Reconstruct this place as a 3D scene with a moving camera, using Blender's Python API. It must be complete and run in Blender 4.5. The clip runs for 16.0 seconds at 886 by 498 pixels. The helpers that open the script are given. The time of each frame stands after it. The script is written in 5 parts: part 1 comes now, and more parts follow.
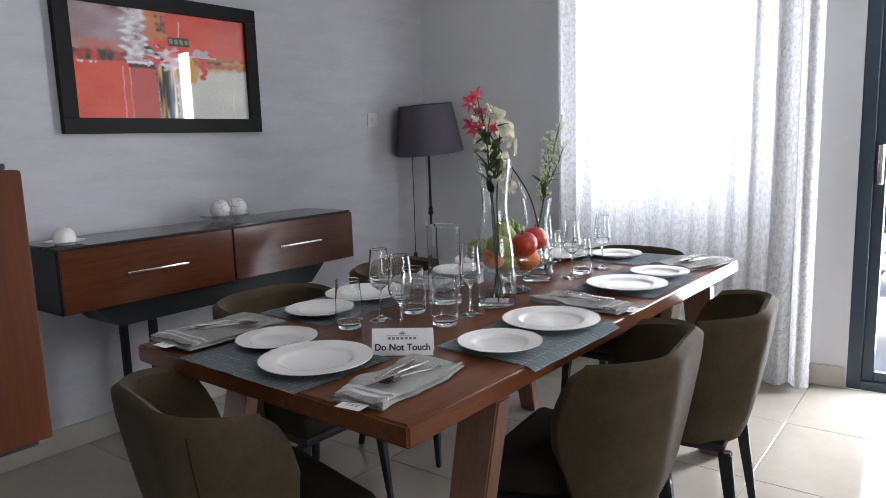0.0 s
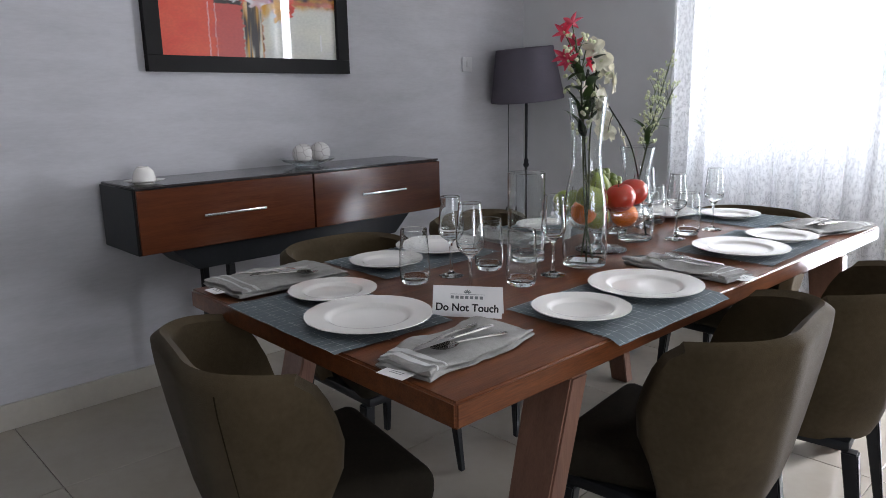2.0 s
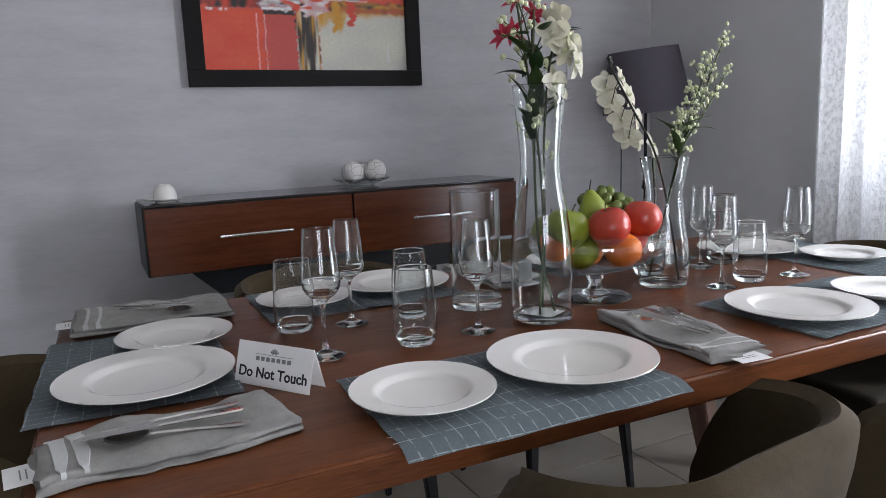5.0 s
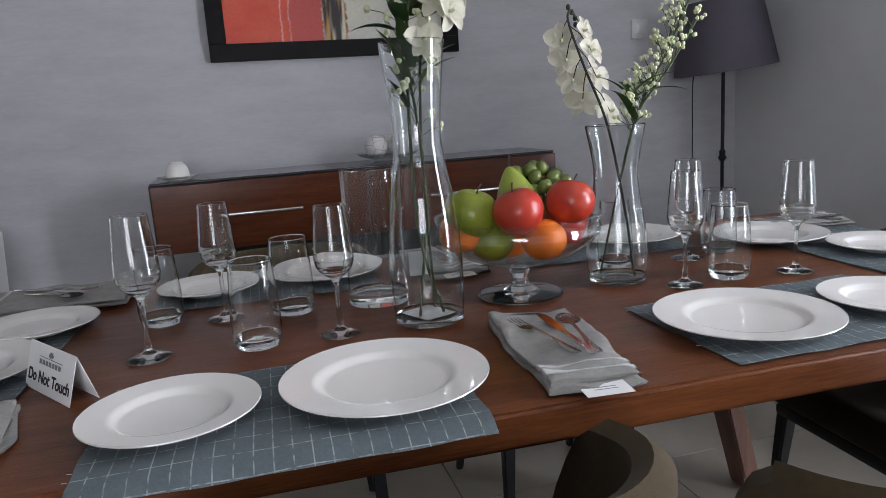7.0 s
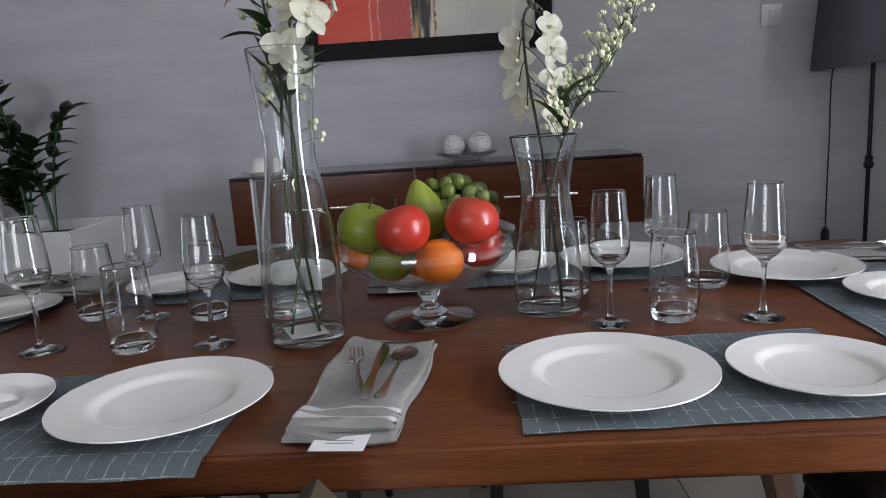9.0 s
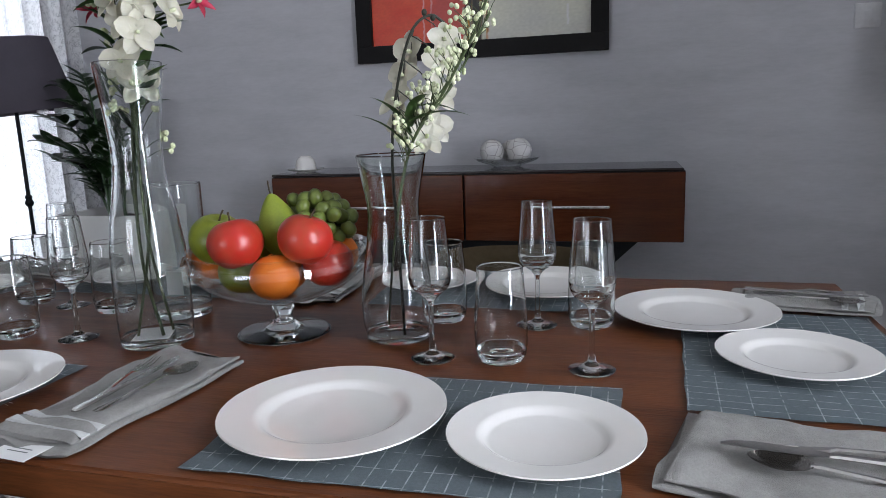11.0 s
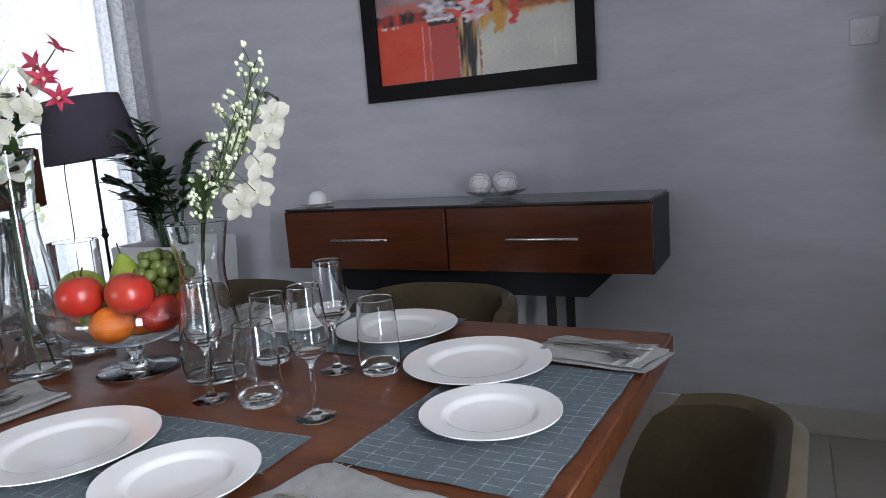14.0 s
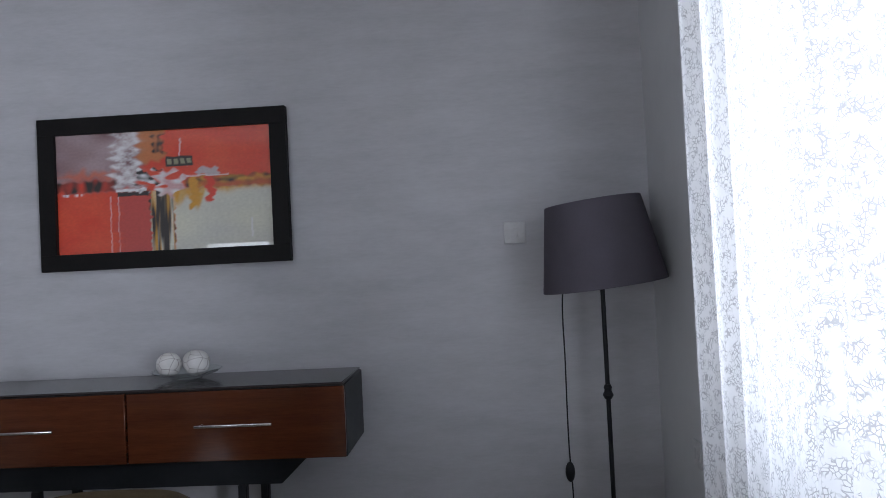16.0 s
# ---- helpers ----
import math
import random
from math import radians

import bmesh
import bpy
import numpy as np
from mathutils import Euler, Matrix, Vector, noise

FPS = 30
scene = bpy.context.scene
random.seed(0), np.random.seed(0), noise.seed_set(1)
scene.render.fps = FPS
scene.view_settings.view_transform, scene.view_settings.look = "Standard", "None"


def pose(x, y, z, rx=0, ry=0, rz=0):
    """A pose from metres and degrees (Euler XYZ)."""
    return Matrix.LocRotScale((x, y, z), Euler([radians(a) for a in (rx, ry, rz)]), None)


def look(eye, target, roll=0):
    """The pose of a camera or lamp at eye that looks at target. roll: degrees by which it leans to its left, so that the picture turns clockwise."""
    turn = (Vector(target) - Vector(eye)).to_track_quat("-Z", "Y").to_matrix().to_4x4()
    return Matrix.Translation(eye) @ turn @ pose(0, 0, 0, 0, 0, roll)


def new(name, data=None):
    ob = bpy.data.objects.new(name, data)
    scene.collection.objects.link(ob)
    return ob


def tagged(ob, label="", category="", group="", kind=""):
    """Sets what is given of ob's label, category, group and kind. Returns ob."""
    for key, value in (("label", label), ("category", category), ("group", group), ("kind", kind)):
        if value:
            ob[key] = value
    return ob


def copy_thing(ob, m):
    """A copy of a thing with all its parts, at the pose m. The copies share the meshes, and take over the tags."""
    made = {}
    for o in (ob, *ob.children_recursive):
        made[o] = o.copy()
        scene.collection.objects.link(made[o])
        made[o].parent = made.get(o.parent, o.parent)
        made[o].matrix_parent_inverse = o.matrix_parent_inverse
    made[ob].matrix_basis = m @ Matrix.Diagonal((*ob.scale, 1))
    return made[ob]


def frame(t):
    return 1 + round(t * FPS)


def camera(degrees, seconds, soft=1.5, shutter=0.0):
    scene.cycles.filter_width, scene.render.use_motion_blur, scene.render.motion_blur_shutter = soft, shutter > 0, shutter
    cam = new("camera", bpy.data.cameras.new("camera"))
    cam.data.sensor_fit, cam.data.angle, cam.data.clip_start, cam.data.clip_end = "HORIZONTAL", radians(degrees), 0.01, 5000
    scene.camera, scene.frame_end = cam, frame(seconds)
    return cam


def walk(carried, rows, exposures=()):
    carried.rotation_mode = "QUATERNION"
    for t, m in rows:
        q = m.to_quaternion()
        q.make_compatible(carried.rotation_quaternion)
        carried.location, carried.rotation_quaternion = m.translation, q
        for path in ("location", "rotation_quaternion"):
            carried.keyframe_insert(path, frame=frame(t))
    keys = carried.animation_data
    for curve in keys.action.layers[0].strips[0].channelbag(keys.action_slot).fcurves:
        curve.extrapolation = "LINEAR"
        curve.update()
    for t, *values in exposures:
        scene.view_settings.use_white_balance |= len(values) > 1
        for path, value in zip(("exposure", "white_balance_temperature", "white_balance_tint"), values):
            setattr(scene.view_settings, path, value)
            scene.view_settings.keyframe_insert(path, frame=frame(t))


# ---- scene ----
cam = camera(64.6, 16.0, soft=0.7)
PATH = [
    (0, (-0.017, 0.027, 1.234), (-1.218, 1.597, 0.931), -1.8),
    (0.5, (-0.014, 0.029, 1.226), (-1.279, 1.54, 0.89), -2.2),
    (1, (0.016, 0.033, 1.208), (-1.312, 1.468, 0.782), -1.2),
    (1.5, (-0.016, 0.098, 1.188), (-1.388, 1.478, 0.727), -1.5),
    (2, (-0.102, 0.231, 1.18), (-1.509, 1.59, 0.763), -1.1),
    (2.5, (-0.136, 0.337, 1.164), (-1.55, 1.688, 0.741), -2.0),
    (3, (-0.098, 0.492, 1.152), (-1.653, 1.687, 0.763), -1.7),
    (3.5, (-0.052, 0.627, 1.148), (-1.704, 1.689, 0.768), -0.8),
    (4, (-0.083, 0.759, 1.123), (-1.741, 1.819, 0.765), -1.0),
    (6.5, (-0.04, 1.35, 1.09), (-1.936, 1.88, 0.737), -3.9),
    (7, (-0.083, 1.482, 1.077), (-1.977, 1.992, 0.689), -3.8),
    (7.5, (-0.099, 1.591, 1.078), (-2.026, 1.996, 0.728), -3.4),
    (8, (-0.097, 1.694, 1.079), (-2.058, 1.936, 0.769), -3.7),
    (8.5, (-0.103, 1.851, 1.074), (-2.073, 1.932, 0.735), -3.9),
    (9, (-0.105, 1.974, 1.072), (-2.069, 1.924, 0.698), -3.7),
    (9.5, (-0.146, 2.088, 1.056), (-2.108, 2.052, 0.672), -2.9),
    (10, (-0.179, 2.21, 1.07), (-2.137, 2.042, 0.695), -2.6),
    (12.5, (-0.259, 2.742, 1.085), (-2.045, 1.906, 0.755), -3.8),
    (13, (-0.288, 2.829, 1.093), (-2.043, 1.913, 0.81), -4.9),
    (13.5, (-0.305, 2.964, 1.122), (-2.007, 1.948, 0.852), -3.9),
    (14, (-0.313, 3.036, 1.145), (-2.077, 2.148, 0.83), -4.4),
    (14.5, (-0.316, 3.073, 1.185), (-2.206, 2.444, 1.009), -3.2),
    (15, (-0.32, 3.093, 1.204), (-2.276, 2.692, 1.09), -2.6),
    (15.5, (-0.308, 3.096, 1.231), (-2.298, 2.908, 1.191), -2.9),
    (16, (-0.311, 3.109, 1.267), (-2.307, 3.005, 1.312), -2.8),
]
walk(cam, [(t, look(eye, target, roll)) for t, eye, target, roll in PATH], exposures=[(0.0, 1.28, 6500, 17), (3.5, 1.18, 6500, 17), (6.5, 0.98, 6450, 18), (9.0, 0.78, 6450, 18), (10.2, 0.72, 6400, 17), (12.5, 0.82, 6150, 17), (14.0, 0.82, 6150, 17), (16.0, 0.75, 6150, 17)])

HIGH, EAST, SOUTH = 2.75, 2.5, -3.5  # the ceiling and the walls behind the walk

# ---- world and light ----
world = bpy.data.worlds.new("overcast_sky")
world.use_nodes = True
scene.world = world
wn, wl = world.node_tree.nodes, world.node_tree.links
sky = wn.new("ShaderNodeTexSky")
sky.sky_type = "NISHITA"
sky.sun_disc = False
sky.sun_elevation, sky.sun_rotation = radians(58), radians(144)
sky.air_density, sky.dust_density = 1.0, 3.0
wl.new(sky.outputs[0], wn["Background"].inputs[0])
wn["Background"].inputs[1].default_value = 0.15

sun = new("sun", bpy.data.lights.new("sun", "SUN"))
sun.data.energy, sun.data.angle, sun.data.color = 4.0, radians(10), (1.0, 0.96, 0.9)
sun.matrix_world = look((5, -3, 14), (0, 4, 0))


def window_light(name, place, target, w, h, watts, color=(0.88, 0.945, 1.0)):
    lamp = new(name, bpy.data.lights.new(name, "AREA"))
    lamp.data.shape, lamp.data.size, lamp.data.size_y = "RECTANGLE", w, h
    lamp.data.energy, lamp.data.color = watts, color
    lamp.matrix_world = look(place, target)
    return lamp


window_light("window_light", (-1.37, 3.88, 1.5), (-1.37, 0, 1.5), 1.04, 1.36, 14)
window_light("garden_window_light", (-3.14, -0.95, 1.3), (0, -0.95, 1.3), 1.7, 2.1, 29)
# added fill from the unseen east side; evens out the west wall
window_light("east_fill_light", (EAST + 0.12, 0.6, 1.2), (-3, 0.6, 1.2), 1.58, 0.98, 22)
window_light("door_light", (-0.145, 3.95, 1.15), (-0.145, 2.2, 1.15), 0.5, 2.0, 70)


# ---- materials ----
def node(nt, kind, **values):
    n = nt.nodes.new(kind)
    for k, v in values.items():
        n.inputs[k].default_value = v
    return n


def surf(name, c1, c2=None, scale=4.0, rough=0.5, rough_var=0.1, metal=0.0, bump=0.0, bump_scale=60.0, stretch=(1, 1, 1),
         detail=5.0, jitter=0.0, coat=0.0, sheen=0.0, fine=0.35, ramp=(0.35, 0.65), bump_dist=0.002, spec=0.5):
    """A painted, woven or grained surface: broad and fine variation of colour, gloss and relief, in metres."""
    m = bpy.data.materials.new(name)
    m.use_nodes = True
    nt = m.node_tree
    link = nt.links.new
    b = nt.nodes["Principled BSDF"]
    b.inputs["Metallic"].default_value = metal
    b.inputs["Coat Weight"].default_value = coat
    b.inputs["Coat Roughness"].default_value = 0.06
    b.inputs["Specular IOR Level"].default_value = spec
    b.inputs["Sheen Weight"].default_value = sheen
    co = nt.nodes.new("ShaderNodeTexCoord")
    mp = nt.nodes.new("ShaderNodeMapping")
    mp.inputs["Scale"].default_value = stretch
    link(co.outputs["Object"], mp.inputs["Vector"])
    vec = mp.outputs["Vector"]
    if jitter:
        info = nt.nodes.new("ShaderNodeObjectInfo")
        add = nt.nodes.new("ShaderNodeVectorMath")
        mul = nt.nodes.new("ShaderNodeVectorMath")
        mul.operation = "SCALE"
        mul.inputs[0].default_value = (7.3, 3.1, 5.7)
        link(info.outputs["Random"], mul.inputs["Scale"])
        link(vec, add.inputs[0])
        link(mul.outputs[0], add.inputs[1])
        vec = add.outputs[0]
    big = node(nt, "ShaderNodeTexNoise", Scale=scale, Detail=detail, Roughness=0.6)
    small = node(nt, "ShaderNodeTexNoise", Scale=scale * 9, Detail=3.0, Roughness=0.6)
    link(vec, big.inputs["Vector"])
    link(vec, small.inputs["Vector"])
    mixf = nt.nodes.new("ShaderNodeMix")
    mixf.data_type = "FLOAT"
    mixf.inputs["Factor"].default_value = fine
    link(big.outputs["Fac"], mixf.inputs["A"])
    link(small.outputs["Fac"], mixf.inputs["B"])
    rmp = nt.nodes.new("ShaderNodeMapRange")
    rmp.inputs["From Min"].default_value, rmp.inputs["From Max"].default_value = ramp
    link(mixf.outputs["Result"], rmp.inputs["Value"])
    cm = nt.nodes.new("ShaderNodeMix")
    cm.data_type = "RGBA"
    cm.inputs["A"].default_value = (*c1, 1)
    cm.inputs["B"].default_value = (*(c2 or [c * 0.85 for c in c1]), 1)
    link(rmp.outputs["Result"], cm.inputs["Factor"])
    link(cm.outputs["Result"], b.inputs["Base Color"])
    rr = nt.nodes.new("ShaderNodeMapRange")
    rr.inputs["To Min"].default_value, rr.inputs["To Max"].default_value = max(0.02, rough - rough_var), min(1, rough + rough_var)
    link(mixf.outputs["Result"], rr.inputs["Value"])
    link(rr.outputs["Result"], b.inputs["Roughness"])
    if bump:
        tn = node(nt, "ShaderNodeTexNoise", Scale=bump_scale, Detail=4.0)
        link(vec, tn.inputs["Vector"])
        bp = nt.nodes.new("ShaderNodeBump")
        bp.inputs["Strength"].default_value = bump
        bp.inputs["Distance"].default_value = bump_dist
        link(tn.outputs["Fac"], bp.inputs["Height"])
        link(bp.outputs["Normal"], b.inputs["Normal"])
    return m


def clear_glass(name, tint=(0.97, 0.985, 0.98), ior=1.45, rough=0.0):
    """Solid clear glass that bends light."""
    m = bpy.data.materials.new(name)
    m.use_nodes = True
    nt = m.node_tree
    g = node(nt, "ShaderNodeBsdfGlass", Color=(*tint, 1), IOR=ior, Roughness=rough)
    nt.links.new(g.outputs[0], nt.nodes["Material Output"].inputs["Surface"])
    return m


def thin_glass(name, tint=(0.985, 0.992, 0.99), face=0.03, edge=0.55):
    """Thin blown glass: light passes straight on, and its skin mirrors more towards the edges."""
    m = bpy.data.materials.new(name)
    m.use_nodes = True
    nt = m.node_tree
    t = node(nt, "ShaderNodeBsdfTransparent", Color=(*tint, 1))
    g = node(nt, "ShaderNodeBsdfGlossy", Color=(0.95, 0.97, 0.97, 1), Roughness=0.01)
    f = node(nt, "ShaderNodeLayerWeight", Blend=0.5)
    pw = nt.nodes.new("ShaderNodeMath")
    pw.operation = "POWER"
    pw.inputs[1].default_value = 3.0
    nt.links.new(f.outputs["Facing"], pw.inputs[0])
    gain = nt.nodes.new("ShaderNodeMapRange")
    gain.inputs["To Min"].default_value, gain.inputs["To Max"].default_value = face, edge
    nt.links.new(pw.outputs[0], gain.inputs["Value"])
    mx = nt.nodes.new("ShaderNodeMixShader")
    nt.links.new(gain.outputs["Result"], mx.inputs[0])
    nt.links.new(t.outputs[0], mx.inputs[1])
    nt.links.new(g.outputs[0], mx.inputs[2])
    nt.links.new(mx.outputs[0], nt.nodes["Material Output"].inputs["Surface"])
    return m


def sheer(name, base, ink, translucency):
    """Woven curtain cloth with a small lacy scroll print; daylight passes through it."""
    m = bpy.data.materials.new(name)
    m.use_nodes = True
    nt = m.node_tree
    link = nt.links.new
    co = nt.nodes.new("ShaderNodeTexCoord")
    warp = node(nt, "ShaderNodeTexNoise", Scale=28.0, Detail=2.0)
    link(co.outputs["UV"], warp.inputs["Vector"])
    add = nt.nodes.new("ShaderNodeMix")
    add.data_type = "RGBA"
    add.blend_type = "ADD"
    add.inputs["Factor"].default_value = 0.03
    link(co.outputs["UV"], add.inputs["A"])
    link(warp.outputs["Color"], add.inputs["B"])
    vor = node(nt, "ShaderNodeTexVoronoi", Scale=120.0)
    vor.feature = "DISTANCE_TO_EDGE"
    link(add.outputs["Result"], vor.inputs["Vector"])
    line = nt.nodes.new("ShaderNodeMapRange")
    line.inputs["From Min"].default_value, line.inputs["From Max"].default_value = 0.05, 0.12
    line.inputs["To Min"].default_value, line.inputs["To Max"].default_value = 1.0, 0.0
    link(vor.outputs["Distance"], line.inputs["Value"])
    gap = node(nt, "ShaderNodeTexNoise", Scale=40.0, Detail=2.0)
    link(co.outputs["UV"], gap.inputs["Vector"])
    gm = nt.nodes.new("ShaderNodeMapRange")
    gm.inputs["From Min"].default_value, gm.inputs["From Max"].default_value = 0.42, 0.54
    link(gap.outputs["Fac"], gm.inputs["Value"])
    mul = nt.nodes.new("ShaderNodeMath")
    mul.operation = "MULTIPLY"
    link(line.outputs["Result"], mul.inputs[0])
    link(gm.outputs["Result"], mul.inputs[1])
    cm = nt.nodes.new("ShaderNodeMix")
    cm.data_type = "RGBA"
    cm.inputs["A"].default_value, cm.inputs["B"].default_value = (*base, 1), (*ink, 1)
    link(mul.outputs[0], cm.inputs["Factor"])
    d = node(nt, "ShaderNodeBsdfDiffuse")
    t = node(nt, "ShaderNodeBsdfTranslucent")
    link(cm.outputs["Result"], d.inputs["Color"])
    link(cm.outputs["Result"], t.inputs["Color"])
    mx = node(nt, "ShaderNodeMixShader", Fac=translucency)
    link(d.outputs[0], mx.inputs[1])
    link(t.outputs[0], mx.inputs[2])
    link(mx.outputs[0], nt.nodes["Material Output"].inputs["Surface"])
    return m


WALLPAPER = surf("streaked_wallpaper", (0.51, 0.51, 0.53), (0.42, 0.42, 0.435), scale=5.0, rough=0.7, spec=0.2, stretch=(1, 0.5, 2.4), bump=0.15, bump_scale=120, fine=0.3, ramp=(0.34, 0.68))
PAINT = surf("pale_grey_paint", (0.60, 0.605, 0.61), (0.56, 0.565, 0.57), scale=1.2, rough=0.6, bump=0.08, bump_scale=220)
CEILING = surf("ceiling_paint", (0.70, 0.70, 0.69), (0.66, 0.66, 0.65), scale=1.0, rough=0.8, bump=0.05)
TILE = surf("polished_cream_tile", (0.35, 0.315, 0.268), (0.295, 0.262, 0.218), scale=2.5, rough=0.10, rough_var=0.05, jitter=1, fine=0.2)
GROUT = surf("grout", (0.34, 0.32, 0.29), rough=0.9, scale=20)
SKIRT = surf("tile_skirting", (0.45, 0.42, 0.36), (0.40, 0.37, 0.32), scale=5, rough=0.3)
TABLE_WOOD = surf("table_walnut", (0.165, 0.054, 0.018), (0.070, 0.021, 0.008), scale=5.0, rough=0.31, rough_var=0.08, spec=0.26, stretch=(9, 0.7, 9), fine=0.45, jitter=1, bump=0.12, bump_scale=40)
EDGE_WOOD = surf("oak_edge", (0.27, 0.118, 0.048), (0.17, 0.07, 0.03), scale=5.0, rough=0.45, stretch=(9, 0.7, 9), fine=0.45, bump=0.2, bump_scale=50)
LEG_WOOD = surf("leg_wood", (0.20, 0.10, 0.065), (0.13, 0.06, 0.04), scale=5.0, rough=0.45, stretch=(8, 8, 0.6), fine=0.45, bump=0.12, jitter=1)
SIDE_WOOD = surf("lacquered_mahogany", (0.105, 0.031, 0.013), (0.06, 0.017, 0.008), scale=4.0, rough=0.17, rough_var=0.05, stretch=(9, 0.6, 9), fine=0.4, jitter=1)
BOX_WOOD = surf("warm_teak_veneer", (0.085, 0.022, 0.0055), (0.046, 0.011, 0.003), scale=4.0, rough=0.4, spec=0.2, stretch=(9, 9, 0.7), fine=0.4)
DARK = surf("black_lacquer", (0.008, 0.010, 0.012), (0.013, 0.015, 0.018), scale=6, rough=0.4, spec=0.25)
SIDE_TOP = surf("dark_glass_top", (0.05, 0.045, 0.045), (0.035, 0.03, 0.03), scale=5, rough=0.12, rough_var=0.04, stretch=(8, 0.6, 8))
CLOTH = surf("olive_velvet", (0.068, 0.050, 0.028), (0.048, 0.035, 0.019), scale=9, rough=0.9, spec=0.1, bump=0.3, bump_scale=420, sheen=0.06, jitter=1)
# the chair's olive cloth again, the shade under the table put into its colour
SEAT_SHADED = surf("shade_darkened_seat_cloth", (0.022, 0.018, 0.012), (0.015, 0.012, 0.008), scale=12, rough=0.85, spec=0.12, bump=0.2, bump_scale=300)
SEAM = surf("olive_piping", (0.022, 0.016, 0.009), rough=0.95, scale=40, spec=0.05)
LEG_BLACK = surf("black_steel", (0.007, 0.008, 0.010), (0.011, 0.012, 0.014), scale=14, rough=0.45, spec=0.3)
BRUSHED = surf("brushed_steel", (0.72, 0.70, 0.66), (0.6, 0.58, 0.55), scale=8, rough=0.25, metal=1.0, stretch=(1, 12, 1))
FRAME_BLACK = surf("black_picture_frame", (0.006, 0.0055, 0.0055), (0.010, 0.009, 0.009), scale=10, rough=0.5, bump=0.1, spec=0.15)
CURTAIN = sheer("printed_sheer_curtain", (0.80, 0.80, 0.80), (0.46, 0.46, 0.465), 0.5)
ALU = surf("blue_grey_aluminium", (0.035, 0.055, 0.075), (0.045, 0.065, 0.085), scale=3, rough=0.4, metal=0.2)
PANE = thin_glass("window_pane", (0.98, 0.99, 0.99), 0.02, 0.4)
SHADE = surf("slate_lampshade_cloth", (0.165, 0.150, 0.182), (0.140, 0.127, 0.155), scale=12, rough=0.9, bump=0.2, bump_scale=500, spec=0.1)


def let_light_through(m, share):
    """Mixes in a translucent share, for thin cloth lit from behind."""
    nt = m.node_tree
    pr = nt.nodes["Principled BSDF"]
    tr = node(nt, "ShaderNodeBsdfTranslucent")
    tr.inputs["Color"].default_value = (0.30, 0.28, 0.30, 1)
    mx = node(nt, "ShaderNodeMixShader", Fac=share)
    nt.links.new(pr.outputs[0], mx.inputs[1])
    nt.links.new(tr.outputs[0], mx.inputs[2])
    nt.links.new(mx.outputs[0], nt.nodes["Material Output"].inputs["Surface"])


let_light_through(SHADE, 0.42)


# ---- building helpers ----
def mesh_of(name, bm, *mats, smooth=None):
    me = bpy.data.meshes.new(name)
    bmesh.ops.recalc_face_normals(bm, faces=bm.faces)
    if bm.calc_volume(signed=True) < 0:
        bmesh.ops.reverse_faces(bm, faces=bm.faces)
    bm.to_mesh(me)
    bm.free()
    for m in mats:
        me.materials.append(m)
    if smooth is not None:
        me.polygons.foreach_set("use_smooth", [True] * len(me.polygons))
        me.set_sharp_from_angle(angle=radians(smooth))
    return me


def part(name, bm, material, parent, label="", smooth=40, at=None):
    """Links a bmesh as one mesh object under a thing or under a part."""
    mats = material if isinstance(material, (list, tuple)) else (material,)
    ob = new(name, mesh_of(name, bm, *mats, smooth=smooth))
    ob.parent = parent
    if at is not None:
        ob.matrix_basis = at
    if label:
        ob["label"] = label
    return ob


def thing(name, m, label, category, group="", kind=""):
    ob = new(name)
    ob.empty_display_size = 0.1
    ob.matrix_basis = m
    return tagged(ob, label, category, group, kind)


def solid(name, bm, material, m, label, category, group="", kind="", smooth=40):
    mats = material if isinstance(material, (list, tuple)) else (material,)
    ob = new(name, mesh_of(name, bm, *mats, smooth=smooth))
    ob.matrix_basis = m
    return tagged(ob, label, category, group, kind)


def block(lo, hi, bevel=0.0, segs=2, bm=None):
    """A box between two corners, its edges rounded."""
    made = bmesh.new()
    lo, hi = Vector(lo), Vector(hi)
    bmesh.ops.create_cube(made, size=1, matrix=Matrix.Translation((lo + hi) / 2) @ Matrix.Diagonal((*(hi - lo), 1)))
    if bevel:
        bmesh.ops.bevel(made, geom=list(made.edges), offset=bevel, segments=segs, affect="EDGES", profile=0.5)
    if bm is None:
        return made
    me = bpy.data.meshes.new("tmp")
    made.to_mesh(me)
    made.free()
    bm.from_mesh(me)
    bpy.data.meshes.remove(me)
    return bm


def lathe(profile, segs=40, bm=None, wobble=0.0):
    """Turns (radius, height) pairs round z; radius 0 closes the end."""
    bm = bm or bmesh.new()
    rings = []
    for r, z in profile:
        if r < 1e-6:
            rings.append([bm.verts.new((0, 0, z))])
        else:
            rings.append([bm.verts.new((r * math.cos(2 * math.pi * i / segs), r * math.sin(2 * math.pi * i / segs), z)) for i in range(segs)])
    for a, b in zip(rings, rings[1:]):
        for i in range(segs):
            j = (i + 1) % segs
            if len(a) == 1 and len(b) == 1:
                continue
            if len(a) == 1:
                bm.faces.new((a[0], b[i], b[j]))
            elif len(b) == 1:
                bm.faces.new((a[i], a[j], b[0]))
            else:
                bm.faces.new((a[i], a[j], b[j], b[i]))
    bmesh.ops.remove_doubles(bm, verts=bm.verts, dist=1e-6)
    return bm


